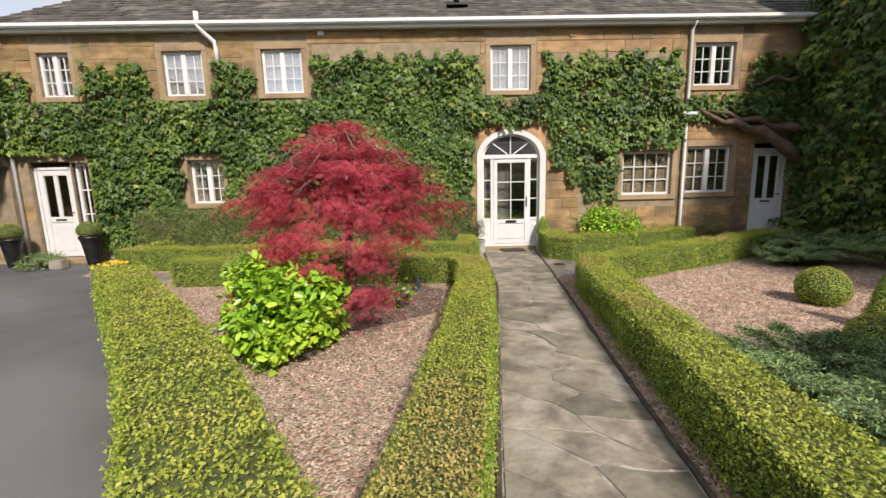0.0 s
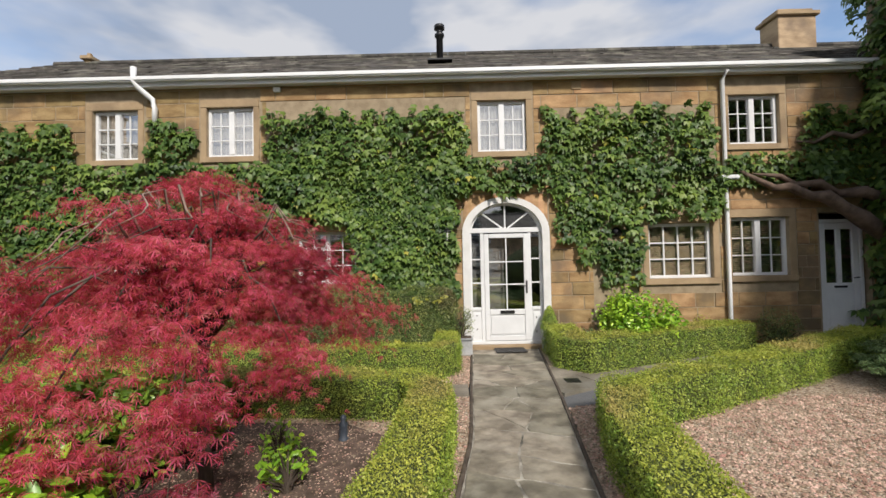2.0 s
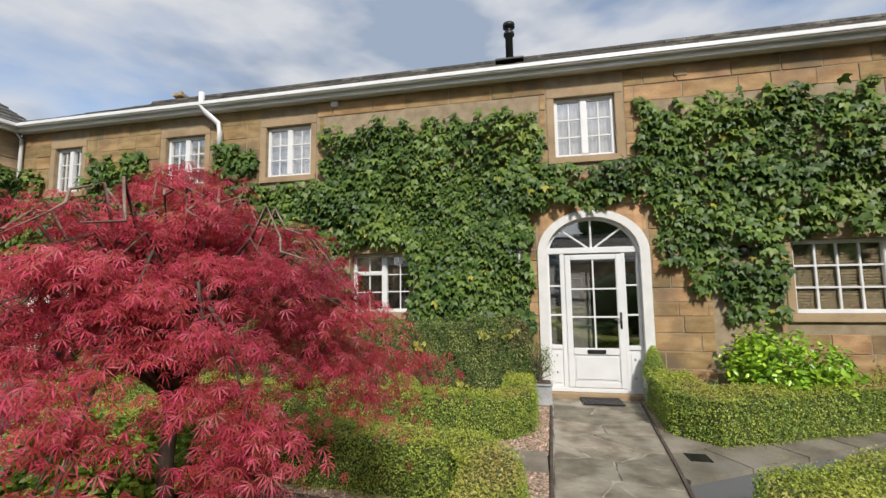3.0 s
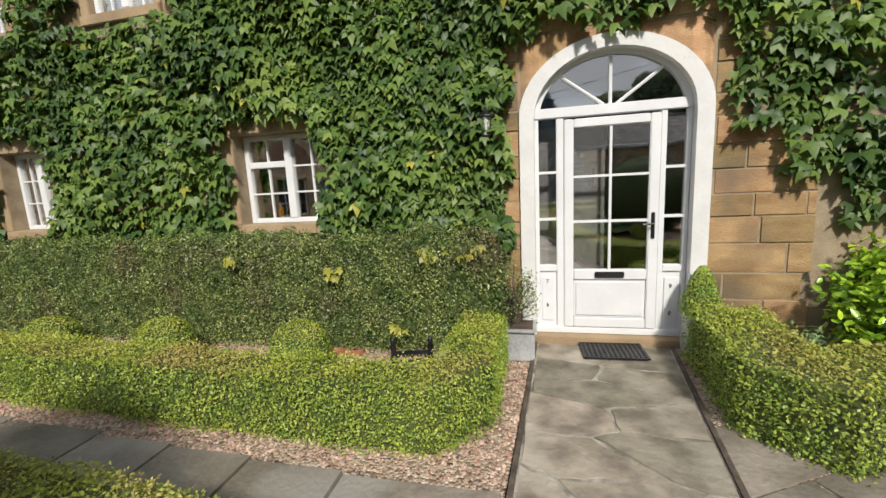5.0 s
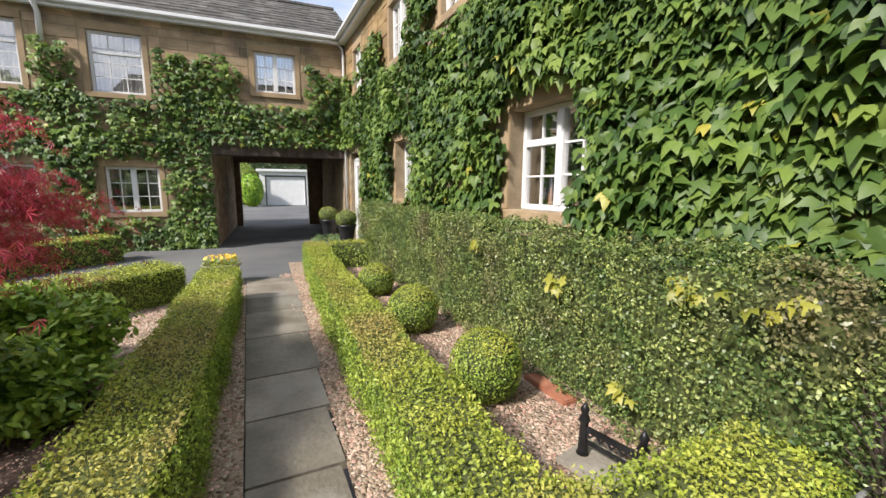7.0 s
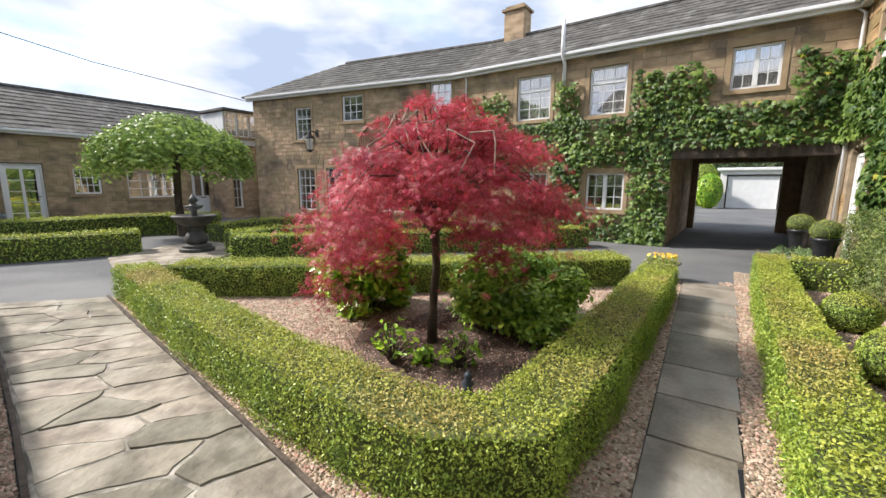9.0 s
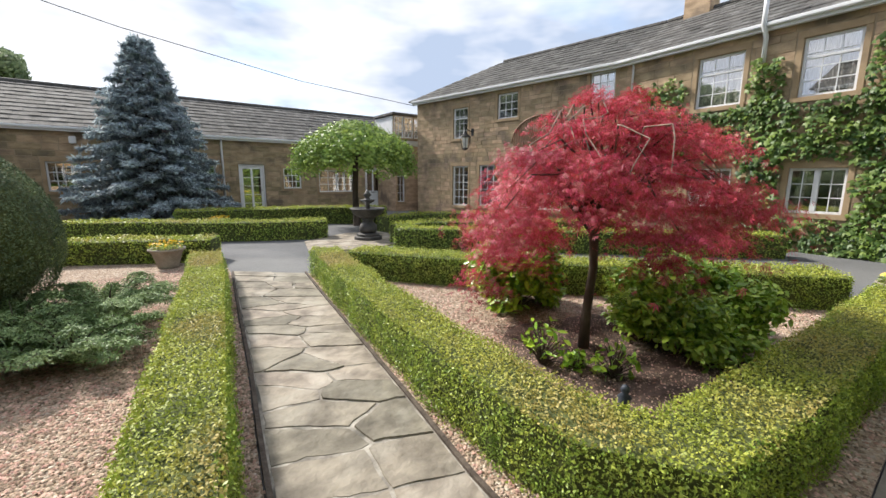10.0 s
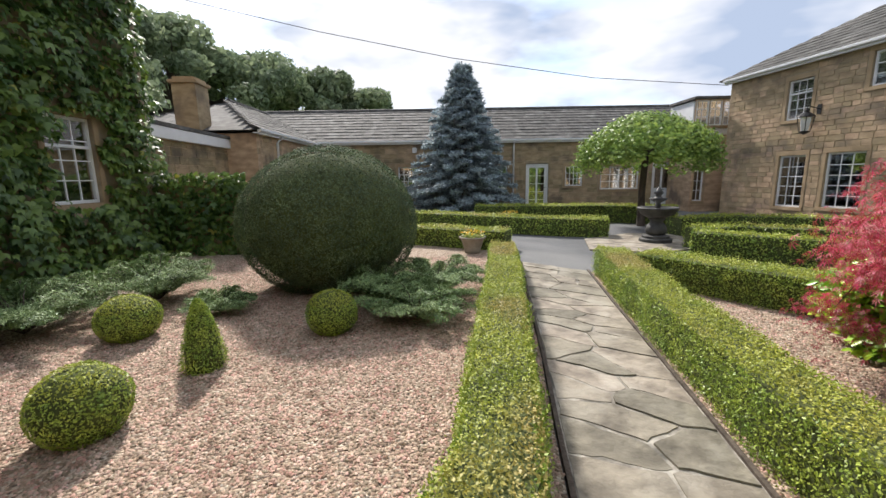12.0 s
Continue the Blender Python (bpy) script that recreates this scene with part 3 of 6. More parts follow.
bm = arch_ring(bmesh.new(), RI - 0.045, RI + 0.005, y, y + 0.07, SPR)
part("fan_frame", bm, WHITE, fan)
bm = bmesh.new()
for a in (45, 90, 135):
    c, s = math.cos(radians(a)), math.sin(radians(a))
    tube([(CX + c * 0.08, y + 0.03, SPR + 0.09), (CX + c * 0.62, y + 0.03, SPR + s * 0.51 + 0.01)], 0.016, 6, bm)
part("fan_bar", bm, WHITE, fan)
bm = bmesh.new()
bm.faces.new([bm.verts.new((CX + math.cos(math.pi * i / 20) * 0.64, y + 0.035, SPR + 0.02 + math.sin(math.pi * i / 20) * 0.52)) for i in range(21)])
part("pane", bm, GLASS, fan).visible_shadow = False
for a, b in ((1.373, 1.531), (2.471, 2.627)):
    side = new("side_light")
    side.parent = door
    part("lower_panel", boxes((a, b, y + 0.02, y + 0.06, 0.16, 0.72), (a + 0.02, b - 0.02, y + 0.008, y + 0.02, 0.22, 0.66), bevel=0.003), WHITE, side)
    part("rail", boxes((a, b, y, y + 0.07, 0.721, 0.78), bevel=0.004), WHITE, side)
    for z in (1.23, 1.67):
        part("glazing_bar", boxes((a, b, y + 0.01, y + 0.05, z - 0.012, z + 0.012)), WHITE, side)
    part("pane", boxes((a, b, y + 0.028, y + 0.034, 0.78, SPR)), GLASS, side).visible_shadow = False
leaf = new("door_leaf")
leaf.parent = door
a, b, y = 1.6, 2.418, 0.045
part("stile", boxes((a, a + 0.085, y, y + 0.06, 0.165, 2.14), (b - 0.085, b, y, y + 0.06, 0.165, 2.14), (a + 0.087, b - 0.087, y, y + 0.06, 0.165, 0.26), (a + 0.087, b - 0.087, y, y + 0.06, 0.64, 0.74), (a + 0.087, b - 0.087, y, y + 0.06, 2.06, 2.14), bevel=0.008), WHITE, leaf)
part("panel", boxes((a + 0.088, b - 0.088, y + 0.02, y + 0.05, 0.262, 0.638), (a + 0.11, b - 0.11, y + 0.006, y + 0.02, 0.285, 0.615), bevel=0.004), WHITE, leaf)
c = (a + b) / 2
part("glazing_bar", boxes((c - 0.011, c + 0.011, y + 0.01, y + 0.045, 0.742, 2.058)), WHITE, leaf)
for z in (1.2, 1.62):
    part("glazing_bar", boxes((a + 0.086, b - 0.086, y + 0.012, y + 0.043, z - 0.011, z + 0.011)), WHITE, leaf)
part("pane", boxes((a + 0.086, b - 0.086, y + 0.025, y + 0.031, 0.742, 2.058)), GLASS, leaf).visible_shadow = False
part("letterbox", boxes((c - 0.13, c + 0.13, y - 0.02, y - 0.001, 0.665, 0.72), bevel=0.006), BLACK, leaf, "black letterbox")
part("handle_plate", boxes((b - 0.06, b - 0.03, y - 0.014, y - 0.001, 1.03, 1.27), bevel=0.005), BLACK, leaf)
part("handle", tube([(b - 0.045, y - 0.01, 1.17), (b - 0.045, y - 0.05, 1.17), (b - 0.14, y - 0.05, 1.165)], 0.01, 8), BLACK, leaf, "black lever handle")
part("inner_screen", boxes((1.34, 1.99, 0.26, 0.28, 0.1, 2.1)), SCREEN, door, "grey screen behind the glass")
DIGITS = (("7", 1.43, 0.6), ("6", 1.43, 0.36), ("9", 2.53, 0.56), ("8", 2.53, 0.3))
for ch, x, z in DIGITS:
    cu = bpy.data.curves.new("digit", "FONT")
    cu.body, cu.size, cu.extrude = ch, 0.055, 0.002
    tmp = bpy.data.objects.new("tmp", cu)
    me = bpy.data.meshes.new_from_object(tmp)
    bpy.data.objects.remove(tmp)
    me.transform(pose(x, 0.064, z, 90, 0, 0))
    put("house_number", me, BLACK, door, "black house number")


def plain_door(parent, x0, x1, z0, z1, glazed="two", label="white door with arched glass panes", y=0.1):
    d = tagged(new("side_door"), label)
    d.parent = parent
    part("door_frame", boxes((x0, x0 + 0.06, y - 0.02, y + 0.08, z0, z1), (x1 - 0.06, x1, y - 0.02, y + 0.08, z0, z1), (x0 + 0.062, x1 - 0.062, y - 0.02, y + 0.08, z1 - 0.06, z1), bevel=0.006), WHITE, d)
    lf = new("door_leaf")
    lf.parent = d
    a, b, t = x0 + 0.065, x1 - 0.065, z1 - 0.065
    zl = z0 + 0.95 if glazed == "two" else z0 + 0.12
    part("stile", boxes((a, a + 0.11, y, y + 0.05, z0 + 0.02, t), (b - 0.11, b, y, y + 0.05, z0 + 0.02, t), (a + 0.112, b - 0.112, y, y + 0.05, t - 0.12, t), (a + 0.112, b - 0.112, y, y + 0.05, zl - 0.13, zl), bevel=0.006), WHITE, lf)
    if glazed == "two":
        part("panel", boxes((a + 0.112, b - 0.112, y + 0.015, y + 0.045, z0 + 0.02, zl - 0.132), (a + 0.15, b - 0.15, y + 0.004, y + 0.015, z0 + 0.15, zl - 0.2), bevel=0.004), WHITE, lf)
    c = (a + b) / 2
    part("middle_stile", boxes((c - 0.04, c + 0.04, y + 0.002, y + 0.048, zl, t - 0.12), bevel=0.004), WHITE, lf)
    if glazed == "french":
        for k in range(1, 5):
            z = zl + (t - 0.12 - zl) * k / 5
            part("glazing_bar", boxes((a + 0.11, b - 0.11, y + 0.012, y + 0.04, z - 0.01, z + 0.01)), WHITE, lf)
    part("pane", boxes((a + 0.112, b - 0.112, y + 0.024, y + 0.03, zl, t - 0.12)), GLASS, lf).visible_shadow = False
    part("letterbox", boxes((c - 0.12, c + 0.12, y - 0.012, y - 0.001, zl - 0.09, zl - 0.05), bevel=0.004), BLACK, lf)
    part("handle", tube([(b - 0.05, y, z0 + 1.05), (b - 0.05, y - 0.05, z0 + 1.05), (b - 0.15, y - 0.05, z0 + 1.04)], 0.01, 8), BLACK, lf)
    return d


plain_door(north, 7.75, 8.6, 0.15, 2.28)
part("step", boxes((7.7, 8.66, -0.3, 0.2, 0, 0.148), bevel=0.01), DRESSED, north)
plain_door(north, -8.93, -8.05, 0.1, 2.18)
part("step", boxes((-8.95, -7.6, -0.3, 0.2, 0, 0.098), bevel=0.01), DRESSED, north)
window(north, -8.0, -7.62, 0.5, 2.26, "two", recess=0.1, surround=0.02, label="narrow white window beside the door")

# ---- west wing with the carriage arch ----
def wing_pose(p, q):
    return pose(p[0], p[1], 0, 0, 0, math.degrees(math.atan2(q[1] - p[1], q[0] - p[0])))


BEND = (-9.85, -0.8)
west = thing("west_house", wing_pose(BEND, (-9.3, 8.9)), "two storey sandstone wing with a carriage arch and creeper", "house", kind="structure")
WU = [(2.3, 3.35, 3.45, 4.7, "sash"), (4.45, 5.4, 3.42, 4.66, "sash"), (7.6, 8.5, 3.7, 4.62, "casement")]
WL = [(2.35, 3.35, 0.92, 1.9), (4.5, 5.5, 0.88, 1.88)]
ARCH = (6.55, 9.62, 0, 2.45)
wholes = [h[:4] for h in WU + WL] + [ARCH]
part("wall", boxes(*wall_boxes(9.7, 0, 5.05, 0.35, wholes)), MORTAR, west)
for a, b, c, d, s in WU:
    window(west, a, b, c, d, s, behind="net")
for a, b, c, d in WL:
    window(west, a, b, c, d, "casement", behind="curtain")
part("wall", boxes((0, 6.2, 5.7, 6.0, 0, 5.05), (6.2, 9.7, 5.7, 6.0, 2.32, 5.05), (9.1, 9.62, 5.7, 6.0, 0, 2.32), (6.56, 6.75, 5.7, 6.0, 0, 2.32)), MORTAR, west)
part("wall", boxes((6.2, 6.55, 0.352, 5.98, 0, 2.6)), STONE_B, west)
part("wall", boxes((9.63, 10.0, 0.1, 6.0, 0, 2.6)), STONE_B, west)
part("wall", boxes((0.0, 0.3, 0.352, 5.698, 0, 5.05)), MORTAR, west)
# ceiling coloured near-black for the shade inside the passage
part("passage_ceiling", boxes((6.2, 9.7, 0.352, 5.698, 2.6, 2.75)), INNER_SHADE, west)
part("beam", boxes((6.45, 9.62, -0.03, 0.3, 2.2, 2.47), bevel=0.01), BARK, west, "dark timber beam over the arch")
part("inner_wall", boxes((0.302, 6.198, 2.4, 2.45, 0.0, 5.0)), INNER_SHADE, west)
part("upper_floor", boxes((0.302, 9.6, 0.352, 2.398, 2.76, 2.85)), INNER_SHADE, west)
roof(west, 9.9, 6.0, 5.1, 6.95, SLATE_B, x0=-0.3)
gutter(west, 9.6, 5.12, x0=0)
downpipe(west, [(3.75, -0.28, 5.95), (3.75, -0.28, 5.05), (3.75, -0.07, 4.85), (3.75, -0.07, 4.3)], 0.05)
downpipe(west, [(0.5, -0.2, 5.05), (0.5, -0.07, 4.9), (0.5, -0.07, 3.9)], 0.03)
chimney(west, 0.75, 3.0, 6.2, 8.0, 0.8, 0.6, STONE_B)

# ---- south west house ----
sw = thing("south_west_house", wing_pose((-8.49, -10.03), BEND), "two storey coursed sandstone house with sash windows", "house", kind="structure")
SU = [(8.42, 9.22, 4.03, 4.98, "small"), (4.68, 5.62, 3.9, 4.83, "small"), (2.32, 3.14, 3.3, 4.55, "sash")]
SL = [(2.3, 3.2, 0.46, 2.15, "tall"), (3.82, 4.87, 0.52, 2.17, "tall"), (5.72, 7.62, 0.5, 2.2, "wide")]
sholes = [h[:4] for h in SU + SL]
part("wall", boxes(*wall_boxes(9.32, 0, 5.05, 0.35, sholes)), MORTAR, sw)
shell(sw, 9.32, 6.0, 5.05, STONE_B)
for a, b, c, d, s in SU + SL:
    window(sw, a, b, c, d, s, behind="net" if c > 3 else "dark", label="white multi pane sash window")
roof(sw, 9.6, 6.0, 5.1, 6.95, SLATE_B, x0=-0.3, hip0=3.0)
gutter(sw, 9.32, 5.12, x0=-0.15)
bm = bmesh.new()
for i in range(25):
    x = 5.5 + i * 0.1
    h = 0.9 * math.sqrt(max(0.02, 1 - ((x - 6.7) / 1.3) ** 2))
    add_box(bm, x, x + 0.05, -0.05, -0.02, 2.75, 2.95 + h)
part("slat", bm, WOOD, sw)
part("trellis_rim", tube([(6.7 + 1.28 * math.cos(a), -0.04, 2.95 + 0.92 * math.sin(a)) for a in np.linspace(0, math.pi, 20)], 0.03, 6), WOOD, sw, "arched slatted timber panel")

lamp = thing("wall_lantern", sw.matrix_basis @ pose(3.42, 0, 3.12), "black and white coach lantern on a wall bracket", "lantern")


def lantern(parent, s=1.0, reach=0.28):
    part("bracket", tube([(0, -0.01, 0.3 * s), (0, -reach, 0.36 * s), (0, -reach, 0.24 * s)], 0.012 * s, 8), BLACK, parent)
    part("back_plate", boxes((-0.05 * s, 0.05 * s, -0.02, -0.001, 0.18 * s, 0.4 * s), bevel=0.005), BLACK, parent)
    bm = bmesh.new()
    cs = [(-1, -1), (1, -1), (1, 1), (-1, 1)]
    for u, v in cs:
        tube([(u * 0.07 * s, -reach + v * 0.07 * s, -0.2 * s), (u * 0.11 * s, -reach + v * 0.11 * s, 0.12 * s)], 0.008 * s, 6, bm)
    part("cage", bm, BLACK, parent)
    part("glass", lathe([(0.085 * s, -0.19 * s), (0.135 * s, 0.11 * s)], 4, at=(0, -reach)), surf("opal_glass", (0.6, 0.6, 0.58), (0.7, 0.7, 0.67), 3, 0.2, 0, 20), parent)
    part("cap", lathe([(0.17 * s, 0.12 * s), (0.16 * s, 0.14 * s), (0.05 * s, 0.23 * s), (0.05 * s, 0.26 * s), (0.015 * s, 0.3 * s)], 12, at=(0, -reach)), BLACK, parent)
    part("base", lathe([(0.02 * s, -0.27 * s), (0.1 * s, -0.22 * s), (0.1 * s, -0.2 * s)], 12, at=(0, -reach)), BLACK, parent)


lantern(lamp, 1.35, 0.45)
lamp2 = thing("wall_lantern", pose(0.92, FY - 0.06, 2.12), "black coach lantern on the creeper covered wall by the front door", "lantern")
lantern(lamp2, 0.5, 0.18)

# ---- barn range on the south side ----
barn = thing("single_storey_range", pose(9, -12.9, 0, 0, 0, 180), "low sandstone range with white windows and a tiled roof", "house", kind="structure")
BW = [(4.2, 5.12, 1.1, 2.12, "wide"), (8.4, 9.33, 1.05, 2.12, "wide"), (12.05, 12.86, 1.13, 2.05, "wide"), (13.7, 15.5, 0.94, 2.0, "wide")]
BD = [(10.2, 11.26, 0.0, 2.2), (16.12, 17.12, 0.0, 2.15)]
part("wall", boxes(*wall_boxes(21, 0, 3.2, 0.35, [h[:4] for h in BW] + BD, x0=-8)), MORTAR, barn)
shell(barn, 21, 7.0, 3.2, STONE_B, -8)
for a, b, c, d, s in BW:
    window(barn, a, b, c, d, s, behind="dark", label="white multi pane window in the low range")
plain_door(barn, 10.2, 11.26, 0.02, 2.18, "french", "white glazed double doors")
plain_door(barn, 16.12, 17.12, 0.02, 2.15, "two", "white painted door")
roof(barn, 21, 7.0, 3.28, 5.2, SLATE_B, x0=-8, row=0.36)
gutter(barn, 21, 3.3, x0=-8)
downpipe(barn, [(9.6, -0.25, 3.2), (9.6, -0.07, 3.0), (9.6, -0.07, 0.1)], 0.045)
part("wall_lamp", boxes((12.6, 12.8, -0.1, -0.002, 2.75, 3.0), bevel=0.02), WHITE, barn)
part("wall_lamp", boxes((4.9, 5.1, -0.1, -0.002, 2.75, 3.0), bevel=0.02), WHITE, barn)

bay = thing("glazed_bay", pose(-7.75, -11.0, 3.3, 0, 0, 180), "white glazed first floor bay on the house corner", "bay window", kind="structure")
part("bay_wall", boxes((0, 1.7, 0.0, 0.12, 0, 0.25), (0, 1.7, 0.0, 1.88, -0.1, 0), (0, 0.1, 0.12, 1.88, 0, 1.28), bevel=0.01), WHITE, bay)
part("bay_roof", boxes((-0.1, 1.75, -0.12, 1.88, 1.3, 1.42), bevel=0.02), SLATE_B, bay)
for k in range(3):
    window(bay, 0.02 + k * 0.56, 0.56 + k * 0.56, 0.26, 1.28, "two", recess=0.0, surround=0.0)

link = thing("link_block", pose(-7.85, -11.05, 0, 0, 0, 180), "narrow sandstone block under the glazed bay", "house", kind="structure")
LW = [(0.12, 0.55, 0.45, 1.75)]
part("wall", boxes(*wall_boxes(2.2, 0, 3.19, 0.3, LW)), STONE_B, link)
part("wall", boxes((0, 0.3, 0.302, 1.84, 0, 3.19)), STONE_B, link)
part("inner_wall", boxes((0.302, 2.2, 0.9, 0.95, 0, 3.1)), INNER_SHADE, link)
window(link, *LW[0], "two", recess=0.08, surround=0.05, label="narrow white window in the stone block")

# ---- low buildings on the south east side ----
hip = thing("hipped_outbuilding", pose(8.6, -6.8, 0, 0, 0, -90), "low sandstone outbuilding with a hipped tiled roof", "house", kind="structure")
part("wall", boxes((0, 8, 0, 6, 0, 3.1)), STONE_B, hip)
roof(hip, 8.2, 6.0, 3.2, 4.9, SLATE_B, x0=-0.2, hip0=4.6, row=0.36)
gutter(hip, 8.0, 3.22, x0=-0.2)
downpipe(hip, [(1.5, -0.25, 3.1), (1.5, -0.07, 2.9), (1.5, -0.07, 0.1)], 0.045)
flat = thing("flat_roofed_outbuilding", pose(9.3, -2.95, 0, 0, 0, -86), "flat roofed stone outbuilding with a white fascia", "outbuilding", kind="structure")
part("wall", boxes((0, 4.5, 0, 5, 0, 2.72)), STONE_B, flat)
chimney(flat, 3.95, 0.95, 2.9, 4.75, 0.8, 0.7, STONE_B)
part("fascia", boxes((-0.1, 4.55, -0.14, -0.002, 2.62, 2.9), bevel=0.01), WHITE, flat, "white fascia board")
part("roof", boxes((-0.12, 4.57, -0.16, 5.1, 2.902, 3.0), bevel=0.01), SLATE_B, flat)

# ---- east house ----
east = thing("east_house", pose(8.75, FY - 0.01, 0, 0, 0, -90), "tall stone house wall smothered in creeper", "house", kind="structure")
EW = (8.8, 9.72, 1.27, 2.7)
part("wall", boxes(*wall_boxes(11.1, 0, 6.6, 0.35, [EW])), MORTAR, east)
shell(east, 11.1, 6.0, 6.6, STONE)
window(east, *EW, "sash", behind="dark", label="white sash window in the creeper covered wall")
roof(east, 11.3, 6.0, 6.65, 8.4, SLATE, x0=-0.2)
gutter(east, 11.1, 6.67)

# ---- garage seen through the arch ----
round_lamp = thing("bulkhead_lamp", pose(4.02, FY, 2.12), "small round dark wall lamp beside the creeper", "wall lamp")
bm = lathe([(0.09, 0.0), (0.085, 0.03), (0.06, 0.07), (0.02, 0.085)], 20)
bm.transform(pose(0, -0.015, 0, 90, 0, 0))
part("lamp_body", bm, BLACK, round_lamp, "", True)
garage = thing("garage", pose(-31.2, 9.1, 0, 0, 0, 85), "white garage with a wide white door and shallow gable", "garage", kind="structure")
part("wall", boxes((-1.8, -1.35, 0, 5, 0, 2.5), (1.35, 1.8, 0, 5, 0, 2.5), (-1.35, 1.35, 0, 5, 2.15, 2.5)), WHITE_OLD, garage)
part("garage_door", boxes((-1.34, 1.34, 0.1, 0.16, 0.02, 2.14), bevel=0.01), WHITE, garage, "white up and over door")
part("roof", boxes((-2.0, 2.0, -0.2, 5.2, 2.502, 2.7), bevel=0.03), WHITE, garage)
part("door_surround", boxes((-1.42, -1.35, -0.03, -0.002, 0.0, 2.24), (1.35, 1.42, -0.03, -0.002, 0.0, 2.24), (-1.349, 1.349, -0.03, -0.002, 2.15, 2.24)), BLACK, garage, "dark frame round the white door")
part("back_wall", boxes((-1.34, 1.34, 4.8, 4.9, 0, 2.14)), INNER_SHADE, garage)

# ---- ground ----
bm = bmesh.new()
n = 40
bmesh.ops.create_grid(bm, x_segments=n, y_segments=n, size=400)
for v in bm.verts:
    d = math.hypot(v.co.x, v.co.y)
    v.co.z = -0.004 if d < 60 else (d - 60) * 0.01
ground = tagged(part("ground", bm, GRASS), "open grass and land round the courtyard", "ground", kind="structure")


def sheet(name, pts, z, material, label, category, thick=0.03):
    bm = bmesh.new()
    f = bm.faces.new([bm.verts.new((x, y, z)) for x, y in pts])
    if f.normal.z < 0:
        f.normal_flip()
    r = bmesh.ops.extrude_face_region(bm, geom=[f])
    for v in [g for g in r["geom"] if isinstance(g, bmesh.types.BMVert)]:
        v.co.z -= thick
    bmesh.ops.recalc_face_normals(bm, faces=bm.faces)
    bmesh.ops.triangulate(bm, faces=bm.faces)
    return tagged(part(name, bm, material), label, category, kind="structure")


sheet("driveway", [(-34, 3), (-9, 4), (-9.6, -10), (-8.2, -12.8), (8.9, -12.8), (8.9, -3), (8.7, 8.9), (-9.3, 8.9), (-9.5, 9.0), (-34, 12)], 0.0, ASPHALT, "worn grey asphalt courtyard drive", "road", 0.05)

PL = [(0.25, -0.2), (0.52, 1.45), (0.76, 3.0), (0.95, 4.2), (1.12, 5.2), (1.2, 6.6), (1.34, 8.8)]
PR = [(1.2, -0.95), (1.53, 1.4), (1.74, 3.0), (1.91, 4.1), (2.05, 5.1), (2.25, 6.5), (2.52, 8.8)]


def along(poly, t):
    """The point at the share t of a line of points, by their spacing in y."""
    y = poly[0][1] + (poly[-1][1] - poly[0][1]) * t
    for (x0, y0), (x1, y1) in zip(poly, poly[1:]):
        if y <= y1 + 1e-6:
            k = (y - y0) / (y1 - y0)
            return Vector((x0 + (x1 - x0) * k, y))
    return Vector(poly[-1])


garden_path = thing("garden_path", pose(0, 0, 0), "crazy paved path of worn grey york stone", "path", kind="structure")
bm = bmesh.new()
n = 24
vs = [[bm.verts.new((*along(p, i / n), 0.034)) for p in (PL, PR)] for i in range(n + 1)]
for a, b in zip(vs, vs[1:]):
    bm.faces.new((a[0], a[1], b[1], b[0]))
part("bed", bm, JOINT, garden_path, "pale mortar joints")


def clip_cell(c, others, box):
    """The convex cell of c among others, inside a box."""
    poly = [(box[0], box[2]), (box[1], box[2]), (box[1], box[3]), (box[0], box[3])]
    for o in others:
        dx, dy = o[0] - c[0], o[1] - c[1]
        mx, my = (o[0] + c[0]) / 2, (o[1] + c[1]) / 2
        out = []
        for i, p in enumerate(poly):
            q = poly[(i + 1) % len(poly)]
            a, b = (p[0] - mx) * dx + (p[1] - my) * dy, (q[0] - mx) * dx + (q[1] - my) * dy
            if a <= 0:
                out.append(p)
            if a * b < 0:
                k = a / (a - b)
                out.append((p[0] + (q[0] - p[0]) * k, p[1] + (q[1] - p[1]) * k))
        poly = out
        if len(poly) < 3:
            return None
    return poly


def flag(bm, pts, z0, z1, gap=0.012):
    c = sum((Vector(p) for p in pts), Vector((0, 0))) / len(pts)
    lo, hi = [], []
    for p in pts:
        p = Vector(p)
        d = (c - p)
        r = d.length + 1e-6
        j = random.uniform(0.6, 1.5)
        lo.append(bm.verts.new((*(p + d / r * gap * j), z0)))
        hi.append(bm.verts.new((*(p + d / r * (gap * j + 0.008)), z1 + random.uniform(-0.0015, 0.0015))))
    k = len(pts)
    bm.faces.new(hi)
    for i in range(k):
        bm.faces.new((lo[i], lo[(i + 1) % k], hi[(i + 1) % k], hi[i]))
    bmesh.ops.recalc_face_normals(bm, faces=bm.faces)
    return bm


def on_path(s, y):
    t = min(max(y / 9.1, 0), 1)
    a, b = along(PL, t), along(PR, t)
    return tuple(a + (b - a) * min(max(s, 0.0), 1))


